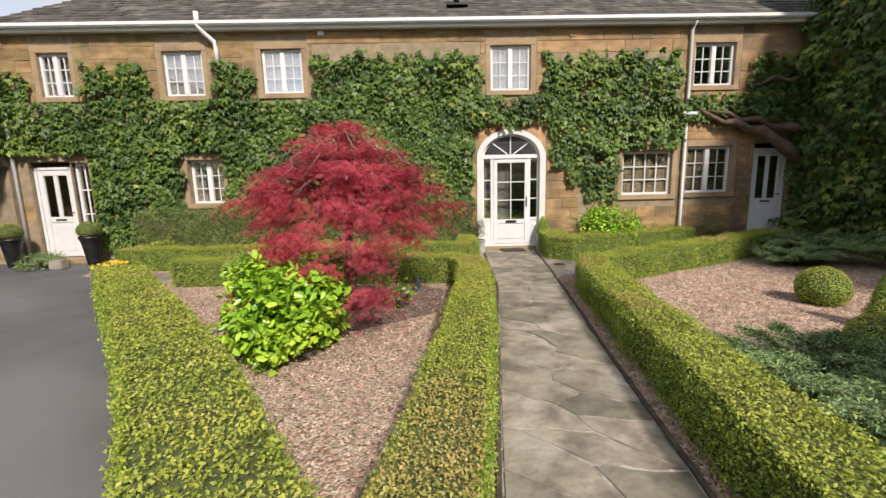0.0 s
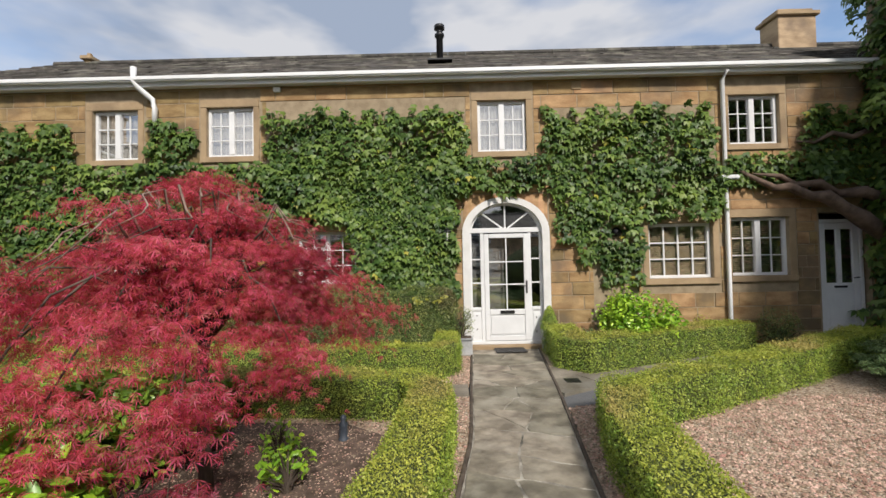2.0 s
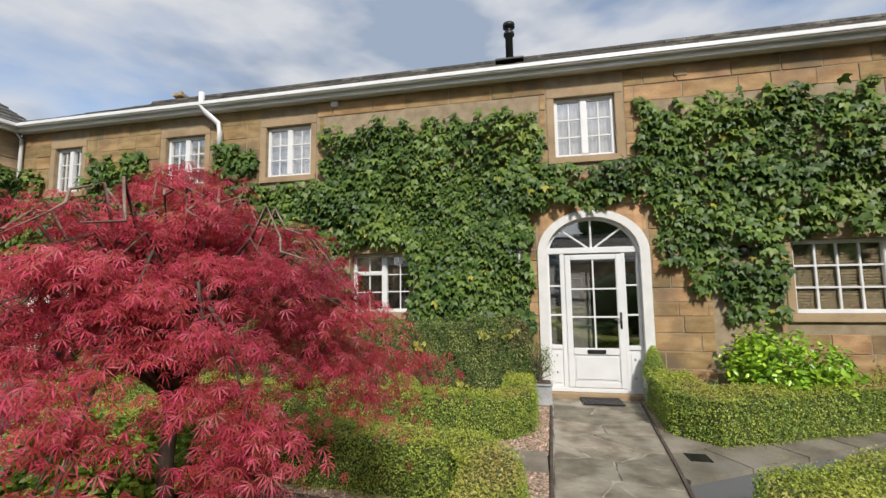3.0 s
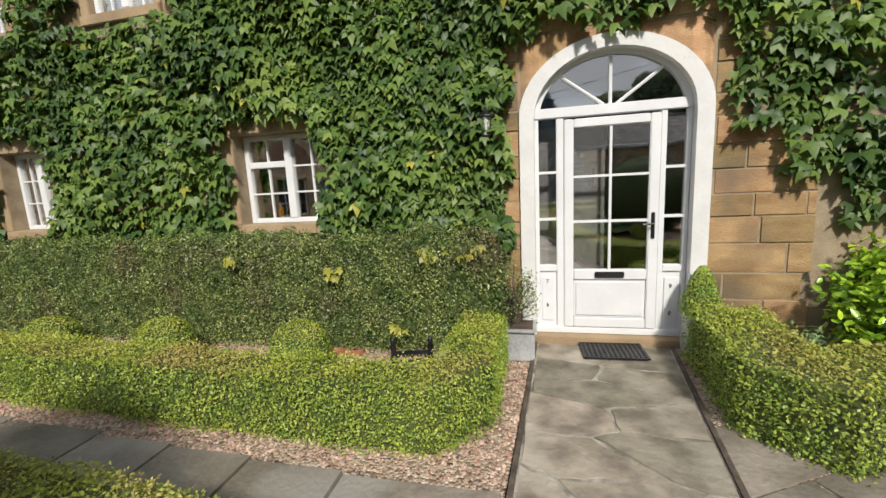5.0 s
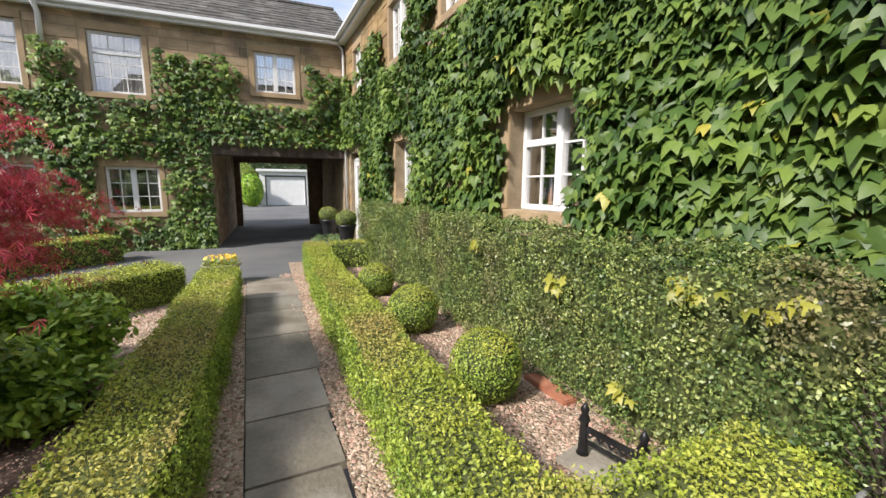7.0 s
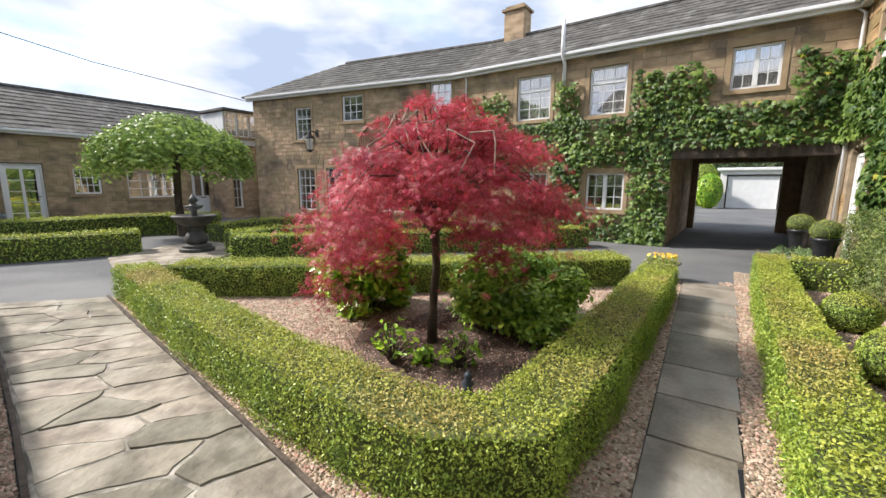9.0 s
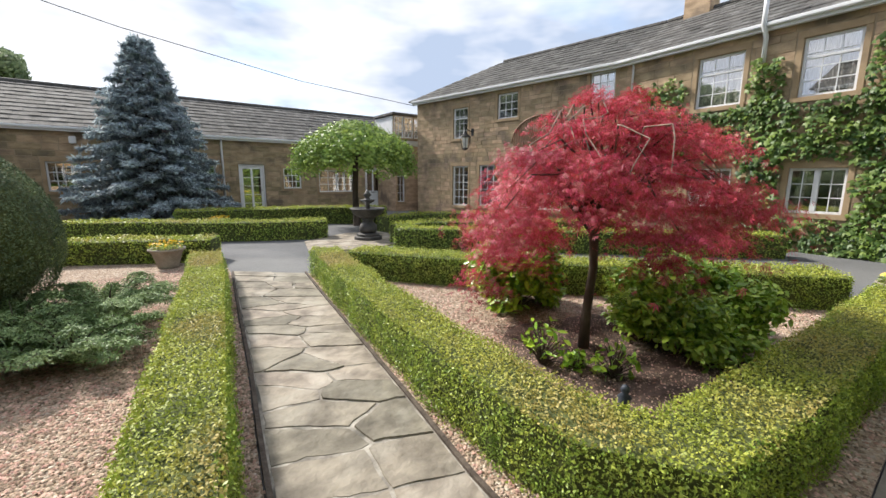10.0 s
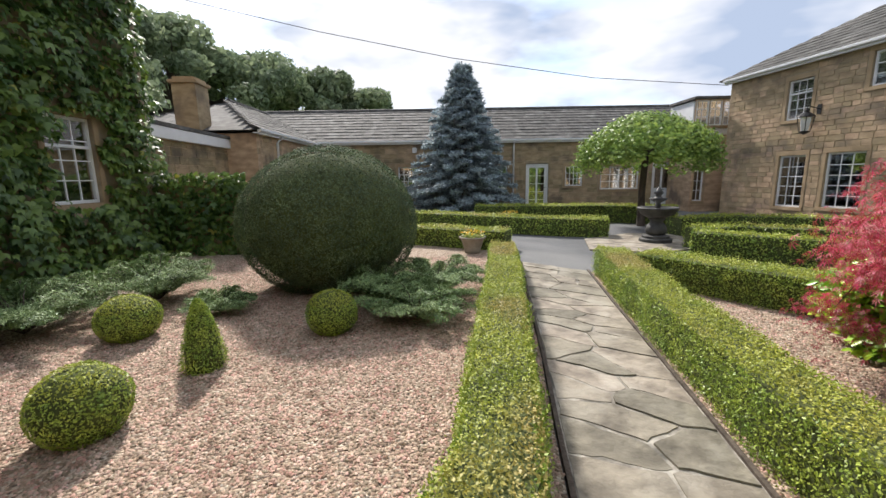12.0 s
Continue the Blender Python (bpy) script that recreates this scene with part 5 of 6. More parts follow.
def hang(nrm, spread, k):
    """Frames whose z lies near the normals and whose y points up, so that leaf tips hang."""
    z = nrm + rng.normal(0, spread, (k, 3))
    z /= np.linalg.norm(z, axis=1)[:, None]
    up = np.array([0, 0, 1.0]) + rng.normal(0, 0.35, (k, 3))
    x = np.cross(up, z)
    x /= np.linalg.norm(x, axis=1)[:, None] + 1e-9
    return np.stack([x, np.cross(z, x), z], axis=2)


pads = np.array([tuple(p) for p in pads])
count = 27000
k = rng.integers(0, len(pads), count)
d = rng.normal(0, 1, (count, 3))
p = pads[k] + d * np.array([0.115, 0.115, 0.03])
rad = pads[k][:, :2] / 1.16
p[:, 2] -= 0.9 * (d[:, 0] ** 2 + d[:, 1] ** 2) * 0.03
out = np.concatenate([rad, np.full((count, 1), 0.7)], 1)
me = scatter("leaves", *FINGERS, p, hang(out, 0.5, count), rng.uniform(0.04, 0.068, count))
tagged(put("leaves", me, MAPLE, maple), "finely cut deep red leaves", kind="stuff")

# ---- creeper on the walls ----
def creeper(parent_pose, rects, holes, label, density=330, size=0.125, mat=IVY, yellow=0.006, depth=0.22, stems=()):
    ob = thing("creeper", parent_pose, label, "climbing plant")
    P = []
    for x0, x1, z0, z1 in rects:
        k = int((x1 - x0) * (z1 - z0) * density)
        x, z = rng.uniform(x0 - 0.06, x1 + 0.06, k), rng.uniform(z0 - 0.05, z1 + 0.06, k)
        if z1 > 4.2:
            ok = z < z1 - 0.26 * np.abs(np.sin(x * 3.1 + 1) * np.sin(x * 7.7 + z0))
            ok &= (x > x0 + 0.13 * np.abs(np.sin(z * 5))) & (x < x1 - 0.13 * np.abs(np.sin(z * 4.3 + 2)))
            x, z = x[ok], z[ok]
        P.append(np.stack([x, z], 1))
    P = np.concatenate(P)
    j = np.stack([0.06 * np.sin(P[:, 1] * 9 + 1) + rng.normal(0, 0.03, len(P)), 0.06 * np.sin(P[:, 0] * 7) + rng.normal(0, 0.03, len(P))], 1)
    ok = np.ones(len(P), bool)
    for a, b, c, d in holes:
        q = P + j
        ok &= ~((q[:, 0] > a) & (q[:, 0] < b) & (q[:, 1] > c) & (q[:, 1] < d))
    P = P[ok]
    k = len(P)
    bulge = 0.5 + 0.5 * np.sin(P[:, 0] * 2.9 + 1.3 * np.sin(P[:, 1] * 2.3)) * np.sin(P[:, 1] * 3.3 + P[:, 0])
    y = -(0.02 + rng.uniform(0, 1, k) ** 0.8 * (depth * (0.3 + 1.0 * bulge ** 1.5)))
    pos = np.stack([P[:, 0], y, P[:, 1]], 1)
    nrm = np.tile((0, -0.72, 0.62), (k, 1))
    rot = hang(nrm, 0.33, k)
    size_ = rng.uniform(0.55, 1.15, k) * size
    yl = rng.uniform(0, 1, k) < yellow * (1 + 2 * (np.sin(P[:, 0] * 1.7) > 0.6))
    for nm, m, mt in (("leaves", ~yl, mat), ("yellow_leaves", yl, IVY_Y)):
        if m.sum() > 2:
            me = scatter(nm, *LOBED, pos[m], rot[m], size_[m])
            tagged(put(nm, me, mt, ob), kind="stuff")
    if stems:
        for pts, r in stems:
            part("woody_stem", tube(pts, r, 7), STEM, ob, "bare twisted woody stem", True)
    return ob


NH = [(a - 0.15, b + 0.15, c - 0.13, d + 0.3) for a, b, c, d, *_ in NW] + [(3.88, 4.16, 1.98, 2.26), (-5.5, -4.55, 1.18, 2.34), (-1.94, -0.8, 1.12, 2.25), (4.5, 6.0, 1.0, 2.34), (6.0, 7.4, 0, 2.75), (1.08, 2.92, 0, 2.9)]
creeper(north.matrix_basis, [(-9.25, 2.7, 2.5, 3.5), (-9.25, -8.55, 3.5, 4.3), (-7.45, -5.85, 3.5, 4.4), (-4.65, -3.65, 3.5, 4.42), (-2.45, 1.4, 3.5, 4.55), (2.65, 5.9, 3.2, 4.48), (2.85, 5.95, 2.6, 3.2),
        (-7.45, -5.5, 0.35, 2.5), (-4.6, -1.95, 1.05, 2.5), (-0.8, 1.08, 1.05, 2.5), (-0.85, 1.08, 1.05, 2.5), (-2.5, 1.2, 2.4, 3.4), (2.95, 3.4, 2.0, 2.6), (3.35, 4.4, 1.6, 2.6), (3.8, 4.4, 1.2, 1.65), (4.4, 5.95, 2.3, 2.6), (7.35, 8.7, 3.1, 4.4), (6.05, 8.7, 2.95, 3.45)],
        NH, "dense green creeper over the sandstone front", density=420,
        stems=[([(8.62, -0.35, 1.9), (8.2, -0.32, 2.25), (7.95, -0.3, 2.42), (7.6, -0.3, 2.66), (7.4, -0.22, 2.68), (7.05, -0.2, 2.86), (6.8, -0.2, 2.84), (6.4, -0.12, 3.08), (6.15, -0.1, 3.26)], [0.13, 0.15, 0.11, 0.12, 0.08, 0.085, 0.06, 0.045, 0.02]), ([(8.6, -0.3, 2.6), (8.25, -0.32, 2.72), (7.9, -0.2, 2.72), (7.55, -0.25, 2.9), (7.2, -0.16, 2.9), (6.9, -0.2, 3.05), (6.5, -0.1, 3.12)], [0.09, 0.11, 0.07, 0.08, 0.05, 0.045, 0.015]), ([(8.62, -0.3, 3.9), (8.2, -0.22, 3.72), (7.9, -0.15, 3.82), (7.6, -0.12, 3.66), (7.3, -0.1, 3.7)], [0.06, 0.05, 0.045, 0.03, 0.012])])
WH = [(a - 0.15, b + 0.15, c - 0.13, d + 0.2) for a, b, c, d, *_ in WU + WL]
creeper(west.matrix_basis, [(0.9, 9.65, 2.5, 3.35), (0.7, 2.1, 3.3, 4.35), (3.45, 4.3, 3.3, 4.4), (5.5, 7.35, 3.3, 4.45), (8.65, 9.65, 3.3, 4.4), (3.5, 4.4, 0.3, 2.5), (5.6, 6.5, 0.1, 2.5), (0.9, 2.2, 1.9, 2.5), (2.2, 5.6, 2.0, 2.5), (5.6, 6.5, 0.0, 0.5), (4.3, 5.7, 0.0, 0.75)], WH,
        "creeper hanging over the carriage arch wall", density=330, size=0.125)
creeper(east.matrix_basis, [(0.0, 11.05, 0.1, 6.5)], [(EW[0] - 0.06, EW[1] + 0.06, EW[2] - 0.08, EW[3] + 0.06)], "thick creeper covering the tall east wall", density=270, size=0.15, depth=0.45)
creeper(pose(8.75, -2.25, 0), [(0.0, 2.0, 0.0, 6.4)], [], "thick creeper round the wall corner", density=120, size=0.15, depth=0.3)
fence = thing("garden_wall", pose(6.9, -2.5, 0), "low stone garden wall hidden by mixed climbers", "garden wall", kind="structure")
part("wall", boxes((0, 1.84, 0, 0.25, 0, 1.6), (-2.6, 0, 0, 0.25, 0, 1.1)), STONE_B, fence)
ob = creeper(pose(6.9, -2.51, 0) @ pose(1.84, 0.26, 0, 0, 0, 180), [(0, 1.84, 0, 1.72), (1.84, 4.4, 0, 1.15)], [], "reddish green climber over the garden wall", density=360, size=0.13, mat=IVY)
for x, z, n in ((0.35, 1.0, 16), (0.8, 1.02, 8), (-0.55, 0.82, 6), (-1.7, 0.95, 8), (0.05, 0.3, 7)):
    ob = thing("climbing_shoot", pose(x, 8.4, z), "fresh yellow green creeper shoot in the dark hedge", "climbing plant")
    part("woody_stem", tube([(0.0, 0.06, -0.12), (0.01, 0.02, 0.0), (0.03, 0.0, 0.08)], [0.004, 0.003, 0.002], 5), STEM, ob)
    P = np.stack([rng.normal(0, 0.06, n), rng.uniform(-0.03, 0.02, n), rng.normal(0, 0.035, n)], 1)
    tagged(put("leaves", scatter("leaves", *LOBED, P, hang(np.tile((0, -0.8, 0.6), (n, 1)), 0.3, n), rng.uniform(0.05, 0.09, n)), IVY_Y, ob), kind="stuff")

# ---- planters, ornaments ----
def planter(name, x, y, r, h, label, mat, square=False):
    ob = thing(name, pose(x, y, GZ), label, "planter")
    if square:
        part("box", boxes((-r, r, -r, r, 0, h), bevel=0.015), mat, ob)
        part("rim", boxes((-r - 0.015, r + 0.015, -r - 0.015, r + 0.015, h, h + 0.03), bevel=0.008), mat, ob)
    else:
        part("bowl", lathe([(r * 0.6, 0), (r * 0.62, h * 0.1), (r * 0.85, h * 0.75), (r, h * 0.9), (r * 1.06, h * 0.92), (r * 1.06, h), (r * 0.92, h), (r * 0.9, h * 0.93)], 28), mat, ob, "", True)
    part("soil", lathe([(r * 0.9, h * 0.9), (r * 0.88, h * 0.94)], 20) if not square else boxes((-r * 0.9, r * 0.9, -r * 0.9, r * 0.9, h + 0.03, h + 0.035)), SOIL, ob)
    return ob


def flowers(x, y, z, r, label="bright yellow pansies with green leaves"):
    ob = thing("flowers", pose(x, y, z), label, "flowers")
    k = 70
    a, q = rng.uniform(0, math.tau, k), np.sqrt(rng.uniform(0, 1, k)) * r
    p = np.stack([np.cos(a) * q, np.sin(a) * q, 0.07 + rng.uniform(0, 0.06, k) + 0.05 * (1 - q / r)], 1)
    petals = ([], [])
    for i in range(5):
        t = i * math.tau / 5
        s = len(petals[0])
        for u, v, w in ((0, 0, 0), (0.55, -0.32, 0.1), (1, 0, 0.05), (0.55, 0.32, 0.1)):
            petals[0].append((u * math.cos(t) - v * math.sin(t), u * math.sin(t) + v * math.cos(t), w))
        petals[1].append((s, s + 1, s + 2, s + 3))
    tagged(put("petals", scatter("petals", *petals, p, rotations(np.tile((0, -0.2, 1.0), (k, 1)), 0.5, k), rng.uniform(0.02, 0.034, k)), YELLOW, ob), kind="stuff")
    k = 400
    a, q = rng.uniform(0, math.tau, k), np.sqrt(rng.uniform(0, 1, k)) * r * 1.05
    p = np.stack([np.cos(a) * q, np.sin(a) * q, rng.uniform(0, 0.09, k)], 1)
    tagged(put("leaves", scatter("leaves", *LONG, p, rotations(np.tile((0, 0, 1.0), (k, 1)), 0.7, k), rng.uniform(0.03, 0.06, k)), BOX_SIDE, ob), kind="stuff")


for x, y, r, h in ((2.05, -2.05, 0.27, 0.34), (-5.2, 6.05, 0.26, 0.3), (0.65, -5.95, 0.28, 0.42)):
    planter("stone_bowl", x, y, r, h, "weathered stone bowl planter of yellow pansies", TERRA)
    flowers(x, y, GZ + h * 0.94, r * 0.95)
planter("lead_planter", 1.19, 8.5, 0.125, 0.27, "grey lead effect square planter by the front door", LEAD, True)
bush("heather", 1.14, 8.52, 0.23, 0.66, "dry twiggy brownish shrub in the planter", HEDGE_D, 2200, 0.024, LEAF, z0=GZ + 0.29)
planter("lead_planter", 2.72, 8.72, 0.12, 0.34, "dark square planter of clipped box on the step", LEAD, True)
leafy_ball("box_cone", 2.72, 8.72, 0.15, 0.42, "small clipped cone in the dark planter", "topiary", cone=True, z0=GZ + 0.37)
for x, y in ((-7.42, 8.42), (-9.02, 8.3)):
    planter("black_planter", x, y, 0.2, 0.62, "glossy black round planter at the cottage door", BLACK)
    leafy_ball("box_ball", x, y, 0.24, 0.4, "clipped box ball in the black planter", "topiary", density=1500, z0=GZ + 0.55)
tagged(part("stone_trough", boxes((-7.95, -7.68, 7.9, 8.1, 0, 0.2), bevel=0.02), TERRA), "small pale stone trough on the drive", "trough")

statue = thing("garden_statue", pose(-0.09, 5.24, GZ), "small dark blue grey figure ornament in the gravel", "statue")
part("figure", lathe([(0.045, 0), (0.05, 0.015), (0.035, 0.03), (0.042, 0.08), (0.035, 0.12), (0.045, 0.15), (0.02, 0.175), (0.03, 0.2), (0.022, 0.225), (0.005, 0.235)], 14), surf("dark_bronze", (0.035, 0.045, 0.06), (0.07, 0.085, 0.11), 10, 0.45, 0.3, 60), statue, "", True)

mat_ob = thing("door_mat", pose(2.0, 8.64, 0.055, 0, 0, 2), "black rubber lattice mat before the front door", "door mat")
bm = bmesh.new()
for i in range(14):
    add_box(bm, -0.27 + i * 0.04, -0.252 + i * 0.04, -0.17, 0.17, 0, 0.012)
for i in range(9):
    add_box(bm, -0.27, 0.27, -0.17 + i * 0.04, -0.155 + i * 0.04, 0.001, 0.013)
part("lattice", bm, BLACK, mat_ob)

rack = thing("boot_scraper", pose(0.3, 8.06, GZ, 0, 0, 12) @ Matrix.Scale(1.22, 4), "black cast iron boot scraper standing on a stone", "boot scraper")
part("stone_base", boxes((-0.19, 0.19, -0.12, 0.12, 0, 0.03), bevel=0.01), TERRA, rack)
for s in (-0.13, 0.13):
    part("post", lathe([(0.03, 0.03), (0.022, 0.05), (0.018, 0.18), (0.026, 0.19), (0.014, 0.22), (0.02, 0.24), (0.004, 0.27)], 10, at=(s, 0)), BLACK, rack, "", True)
part("scraper_bar", boxes((-0.13, 0.13, -0.006, 0.006, 0.14, 0.165), (-0.13, 0.13, -0.006, 0.006, 0.085, 0.1)), BLACK, rack)
for i in range(5):
    x = -0.1 + i * 0.05
    part("scroll", tube([(x - 0.018, 0, 0.14), (x, 0, 0.118), (x + 0.018, 0, 0.14)], 0.006, 6), BLACK, rack)
bm = bmesh.new()
bmesh.ops.create_icosphere(bm, subdivisions=3, radius=0.11)
for v in bm.verts:
    v.co = Vector((v.co.x * 1.3, v.co.y, v.co.z * 0.6)) * (1 + 0.18 * noise.noise(v.co * 9)) + Vector((0.58, 8.3, 0.07))
tagged(part("white_stone", bm, WHITE_OLD, None, "", True), "rounded white stone lying in the gravel", "stone")
tagged(part("brick_slab", boxes((-0.75, -0.3, 8.3, 8.42, GZ, 0.07), bevel=0.008), surf("red_brick", (0.3, 0.11, 0.06), (0.4, 0.17, 0.1), 8, 0.9, 0.5, 50)), "half buried red brick by the hedge", "brick")
tagged(part("drain_cover", boxes((2.45, 2.65, 6.8, 6.98, 0.03, 0.045), bevel=0.004), BLACK), "small black drain cover in the paving", "drain cover")

fountain = thing("fountain", pose(-2.4, -3.15, 0), "tiered dark stone fountain on a paved circle", "fountain")
part("plinth", lathe([(0.36, 0.03), (0.36, 0.1), (0.3, 0.12), (0.3, 0.17), (0.2, 0.2)], 28), surf("dark_stone", (0.035, 0.034, 0.033), (0.08, 0.077, 0.072), 6, 0.6, 0.5, 40), fountain)
fs = bpy.data.materials["dark_stone"]
part("pedestal", lathe([(0.2, 0.2), (0.24, 0.3), (0.2, 0.42), (0.13, 0.5), (0.2, 0.6)], 28), fs, fountain, "", True)
part("basin", lathe([(0.2, 0.6), (0.36, 0.68), (0.43, 0.8), (0.46, 0.82), (0.44, 0.85), (0.38, 0.84), (0.3, 0.76)], 36), fs, fountain, "", True)
part("water", lathe([(0.37, 0.795), (0.36, 0.8)], 24), GLASS, fountain)
part("upper_bowl", lathe([(0.07, 0.76), (0.06, 0.95), (0.18, 1.02), (0.2, 1.06), (0.1, 1.06), (0.05, 1.12), (0.11, 1.18), (0.06, 1.24), (0.01, 1.33)], 24), fs, fountain, "", True)
sheet("fountain_paving", [(-0.5, -2.2), (-1.9, -1.75), (-3.6, -2.6), (-3.9, -4.3), (-2.4, -4.6), (-0.9, -3.7)], 0.03, FLAG, "pale stone paving round the fountain", "paving")

# ---- trees ----
spruce = thing("blue_spruce", pose(1.85, -11.2, 0), "blue spruce with tiers of grey blue needles", "tree")
part("trunk", tube([(0, 0, 0), (0, 0, 3), (0, 0, 6.3)], [0.14, 0.08, 0.015], 10), BARK, spruce)
bm, Pn, Nn = bmesh.new(), [], []
for i in range(230):
    z = 0.25 + 5.9 * (i / 230) ** 0.9
    r = (2.8 * (1 - z / 6.45) ** 0.8 + 0.08) * rng.uniform(0.75, 1.08)
    a = i * 2.399
    tip = np.array([math.cos(a) * r, math.sin(a) * r, z - 0.12 * r + rng.uniform(-0.1, 0.1)])
    tube([(0, 0, z), tuple(tip)], [0.025, 0.006], 4, bm)
    k = int(70 + 190 * r)
    t = rng.uniform(0.15, 1, k) ** 0.7
    side = np.array([-math.sin(a), math.cos(a), 0])
    p = np.outer(t, tip - np.array([0, 0, z])) + np.array([0, 0, z]) + np.outer(rng.normal(0, 1, k) * 0.16 * (1.3 - t) * (0.4 + r * 0.5), side)
    p[:, 2] += rng.normal(0, 0.03, k)
    Pn.append(p)
    Nn.append(np.tile(np.array([math.cos(a) * 0.3, math.sin(a) * 0.3, 1.0]), (k, 1)))
part("branches", bm, BARK, spruce)
Pn, Nn = np.concatenate(Pn), np.concatenate(Nn)
tagged(put("needles", scatter("needles", *LONG, Pn, rotations(Nn, 0.6, len(Pn)), rng.uniform(0.1, 0.19, len(Pn))), SPRUCE, spruce), kind="stuff")

willow = thing("weeping_tree", pose(-3.6, -6.4, 0), "mop headed weeping tree on a short trunk", "tree")
part("trunk", tube([(0, 0, 0), (0.04, 0, 1.0), (0, 0.03, 2.3)], [0.13, 0.1, 0.09], 10), BARK, willow)
bm, Pn = bmesh.new(), []
for i in range(150):
    a, q = i * 2.399, math.sqrt((i + 0.5) / 150)
    top = np.array([math.cos(a) * q * 1.85, math.sin(a) * q * 1.85, 3.35 - 0.75 * q * q + rng.uniform(-0.1, 0.1)])
    drop = rng.uniform(0.5, 1.15) * (0.35 + 0.65 * q)
    tube([(0, 0, 2.2), tuple(top * np.array([0.5, 0.5, 1]) * 0.98), tuple(top)], [0.03, 0.015, 0.006], 4, bm)
    k = 150
    t = rng.uniform(0, 1, k)
    p = np.outer(1 - t, top) + np.outer(t, top + np.array([math.cos(a) * 0.2, math.sin(a) * 0.2, -drop])) + rng.normal(0, 1, (k, 3)) * np.array([0.11, 0.11, 0.05])
    Pn.append(p)
part("branches", bm, BARK, willow)
Pn = np.concatenate(Pn)
nr = Pn - np.array([0, 0, 2.2])
nr /= np.linalg.norm(nr, axis=1)[:, None]
tagged(put("leaves", scatter("leaves", *LEAF, Pn, hang(nr, 0.4, len(Pn)), rng.uniform(0.08, 0.16, len(Pn))), WILLOW, willow), kind="stuff")


def big_tree(x, y, h, r, n=10000, size=0.5):
    ob = thing("woodland_tree", pose(x, y, 0), "large broadleaved tree behind the low range", "tree", "woodland trees")
    bm, cl = bmesh.new(), []
    tube([(0, 0, 0), (0.2, 0, h * 0.3), (0, 0.3, h * 0.7)], [0.5, 0.38, 0.15], 8, bm)
    for i in range(24):
        a, q = i * 2.399, rng.uniform(0.3, 1)
        e = np.array([math.cos(a) * q * r, math.sin(a) * q * r, h * (0.9 - 0.5 * q * rng.uniform(0.4, 1.1))])
        tube([(0, 0, h * 0.3), tuple(e * np.array([0.5, 0.5, 0.8])), tuple(e)], [0.2, 0.1, 0.03], 5, bm)
        cl.append((e, rng.uniform(0.22, 0.36) * r))
    part("trunk", bm, BARK, ob)
    k = rng.integers(0, len(cl), n)
    c, s = np.array([q[0] for q in cl])[k], np.array([q[1] for q in cl])[k]
    d = rng.normal(0, 1, (n, 3))
    d /= np.linalg.norm(d, axis=1)[:, None]
    p = c + d * (s * rng.uniform(0.7, 1.05, n))[:, None] * np.array([1, 1, 0.75])
    me = scatter("crown", *LEAF, p, rotations(d, 0.5, n), rng.uniform(0.6, 1.2, n) * size)
    tagged(put("crown", me, TREE, ob), kind="stuff")


for yaw, dist, top, r in ((227, 30, 11, 6), (220, 34, 13.5, 6), (213, 40, 15.5, 6), (206, 43, 15.5, 5.5), (200.5, 44, 14.8, 4.6), (195.5, 45, 14, 4.2), (191, 46, 12.8, 3.8), (187.8, 48, 9.5, 3)):
    big_tree(2.2 - math.sin(radians(yaw)) * dist, 6.2 + math.cos(radians(yaw)) * dist, top, r)
for x, y, h, r in ((-46, 6, 12, 6), (-48, 16, 13, 6), (-44, -4, 12, 6)):
    big_tree(x, y, h, r)
leafy_ball("clipped_conifer", -30.4, 6.75, 0.75, 2.3, "tall rounded clipped conifer beside the garage", "topiary", LAUREL, 500, 0.11, top=LAUREL)
leafy_ball("clipped_conifer", -33.6, 6.2, 1.1, 3.2, "tall dark clipped conifer beyond the drive", "topiary", BOX_SIDE, 160, 0.16, top=BOX_SIDE)
hedge([(-39.5, -8), (-39, 6), (-39.5, 24)], 1.6, 4.6, 90, 0.3, "tall dark boundary hedge beyond the garage", YEW, YEW, "boundary_hedge", group="")
tagged(part("overhead_wire", tube([(13.6, -9.0, 8.35), (7, -9.1, 6.8), (2.3, -9.3, 5.9), (-3, -9.6, 5.2), (-8.4, -10.1, 4.95)], 0.012, 6), BLACK), "thin overhead cable sagging to the house", "cable")

bottle = thing("bottle", pose(-1.6, FY + 0.31, 1.29), "small amber bottle standing inside the window", "bottle")
part("glass_body", lathe([(0.03, 0), (0.032, 0.01), (0.032, 0.12), (0.012, 0.17), (0.012, 0.21)], 14), surf("amber", (0.4, 0.16, 0.02), (0.5, 0.22, 0.03), 5, 0.2, 0, 20, grain=0.05), bottle, "", True)
part("window_board", boxes((-1.88, -0.8, FY + 0.235, FY + 0.42, 1.272, 1.288)), WHITE, None)
bpy.data.objects["window_board"].parent = north
bpy.data.objects["window_board"].location = (0, -FY, 0)

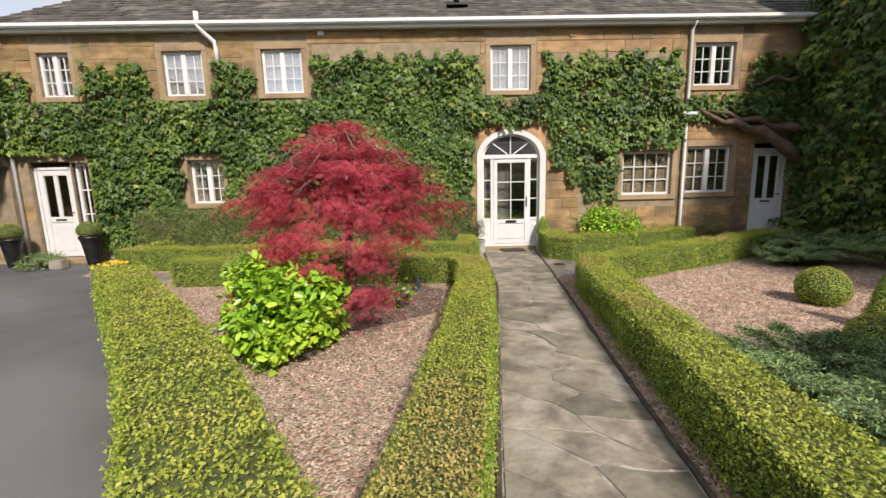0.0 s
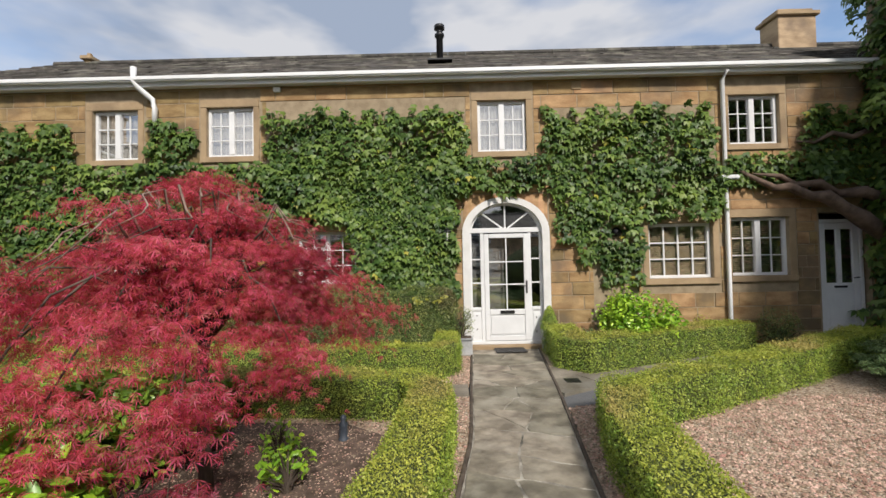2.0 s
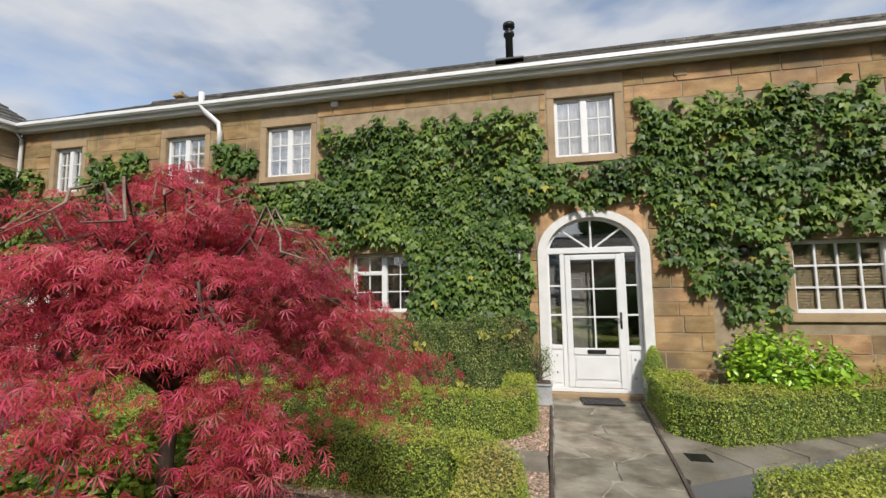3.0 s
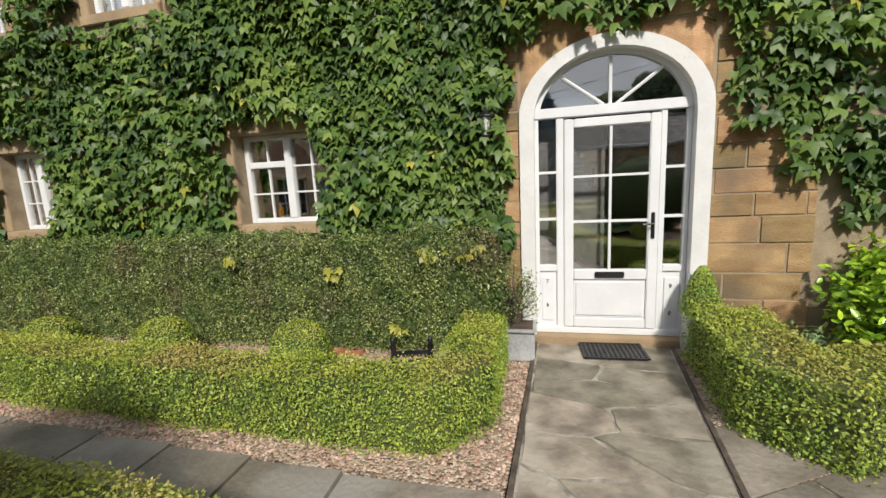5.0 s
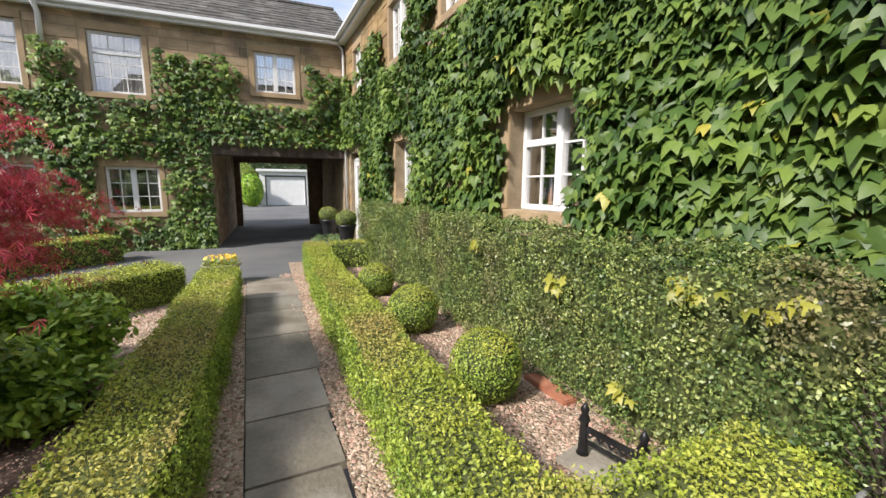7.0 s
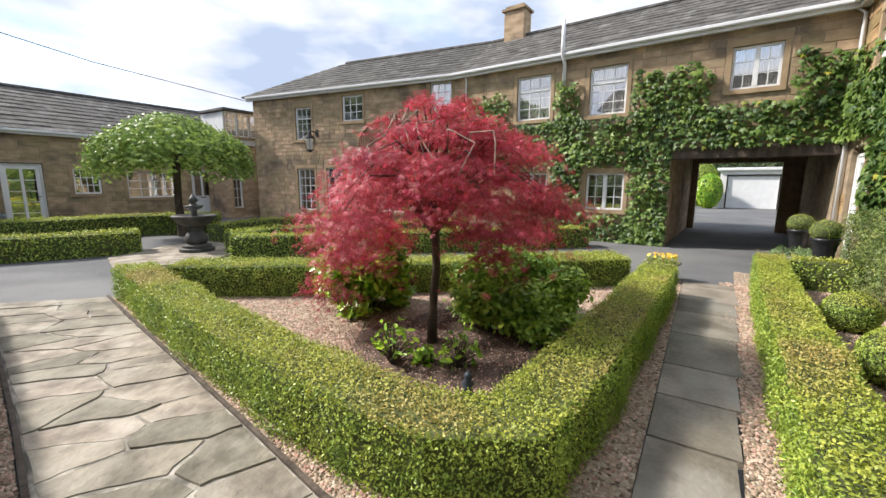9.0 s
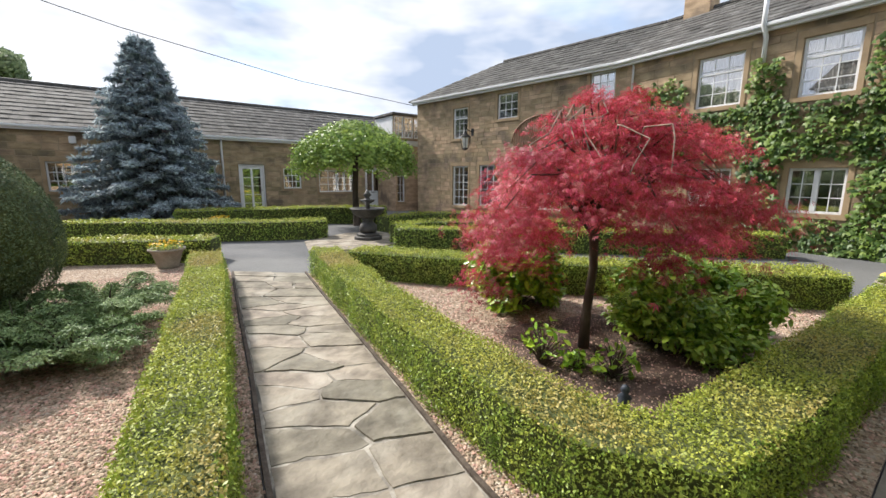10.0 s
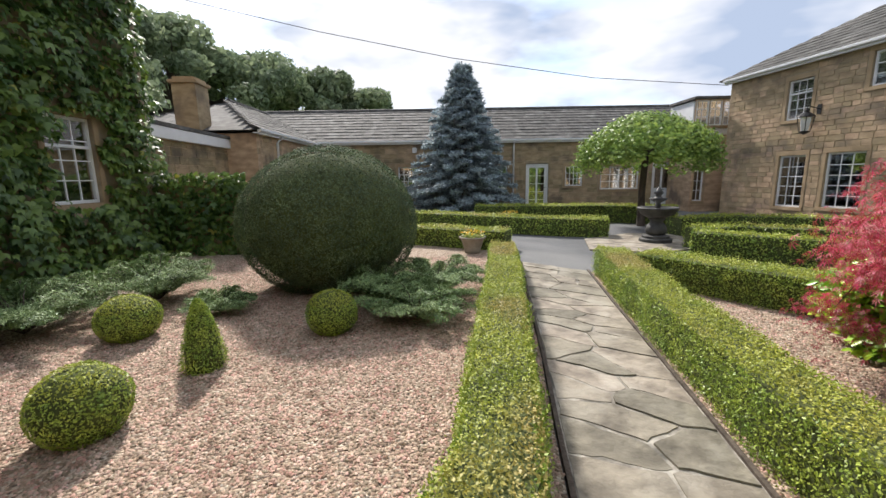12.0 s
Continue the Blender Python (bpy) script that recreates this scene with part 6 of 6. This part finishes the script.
# ---- paving and stones, the pieces ----
for w in flag_polys:
    part("flagstone", flag(bmesh.new(), w, 0.01, random.uniform(0.036, 0.047), random.choice((0.003, 0.005, 0.008, 0.014))), FLAG, garden_path)
x = 1.16
xs = []
while x > -5.0:
    w = random.choice((0.62, 0.9, 0.9, 0.75))
    xs.append((max(x - w, -5.2), x))
    x -= w
for a, b in xs:
    ya, yb = 6.36, 6.82 - 0.045 * a
    part("paving_slab", flag(bmesh.new(), [(a, ya), (b, ya), (b, yb), (a, yb)], 0.0, 0.04, 0.006), SLAB, side_path)
d = Vector((0.88, 0.475)).normalized()
nrm = Vector((-d.y, d.x))
for i in range(9):
    for j in range(2):
        p = Vector((2.2, 6.55)) + d * (i * 0.72 + (0.3 if j else 0)) + nrm * (j * 0.5 - 0.2)
        part("paving_slab", flag(bmesh.new(), [p, p + d * 0.72, p + d * 0.72 + nrm * 0.5, p + nrm * 0.5], 0.0, 0.04, 0.006), SLAB, east_path)
IH = [(-9.3, -7.55, 0, 2.3)]
cover = [(-9.3, 1.0, 1.5, 3.4), (-2.4, 1.3, 3.3, 4.5), (2.9, 5.9, 2.7, 4.4), (-9.3, 1.0, 0, 1.0), (3.6, 4.4, 0, 2.6)]
ww = [(a - 0.13, b + 0.13, c - 0.11, d + 0.15) for a, b, c, d, *_ in NW + NL]
stones_on(north, 9.0, 0.0, 5.02, ww + [(1.2, 2.8, 0, 2.86), (7.7, 8.68, 0, 2.42), (-8.97, -7.58, 0, 2.32)] + cover, (0.9, 8.7), STONE, 0.22, -9.3)
stones_on(west, 9.7, 0.0, 5.02, [(a - 0.13, b + 0.13, c - 0.11, d + 0.15) for a, b, c, d, *_ in WU + WL] + [(6.5, 9.66, 0, 2.53)], None, STONE_B, 0.2)
stones_on(sw, 9.32, 0.0, 5.02, [(a - 0.13, b + 0.13, c - 0.11, d + 0.15) for a, b, c, d, *_ in SU + SL], None, STONE_B, 0.17, lengths=(0.2, 0.55))
stones_on(barn, 17.6, 0.0, 3.15, [(a - 0.13, b + 0.13, c - 0.11, d + 0.15) for a, b, c, d, *_ in BW] + BD, None, STONE_B, 0.2, -2)
stones_on(hip, 8.0, 0.0, 3.05, [], None, STONE_B, 0.2)
stones_on(flat, 4.5, 0.0, 2.6, [], None, STONE_B, 0.2)
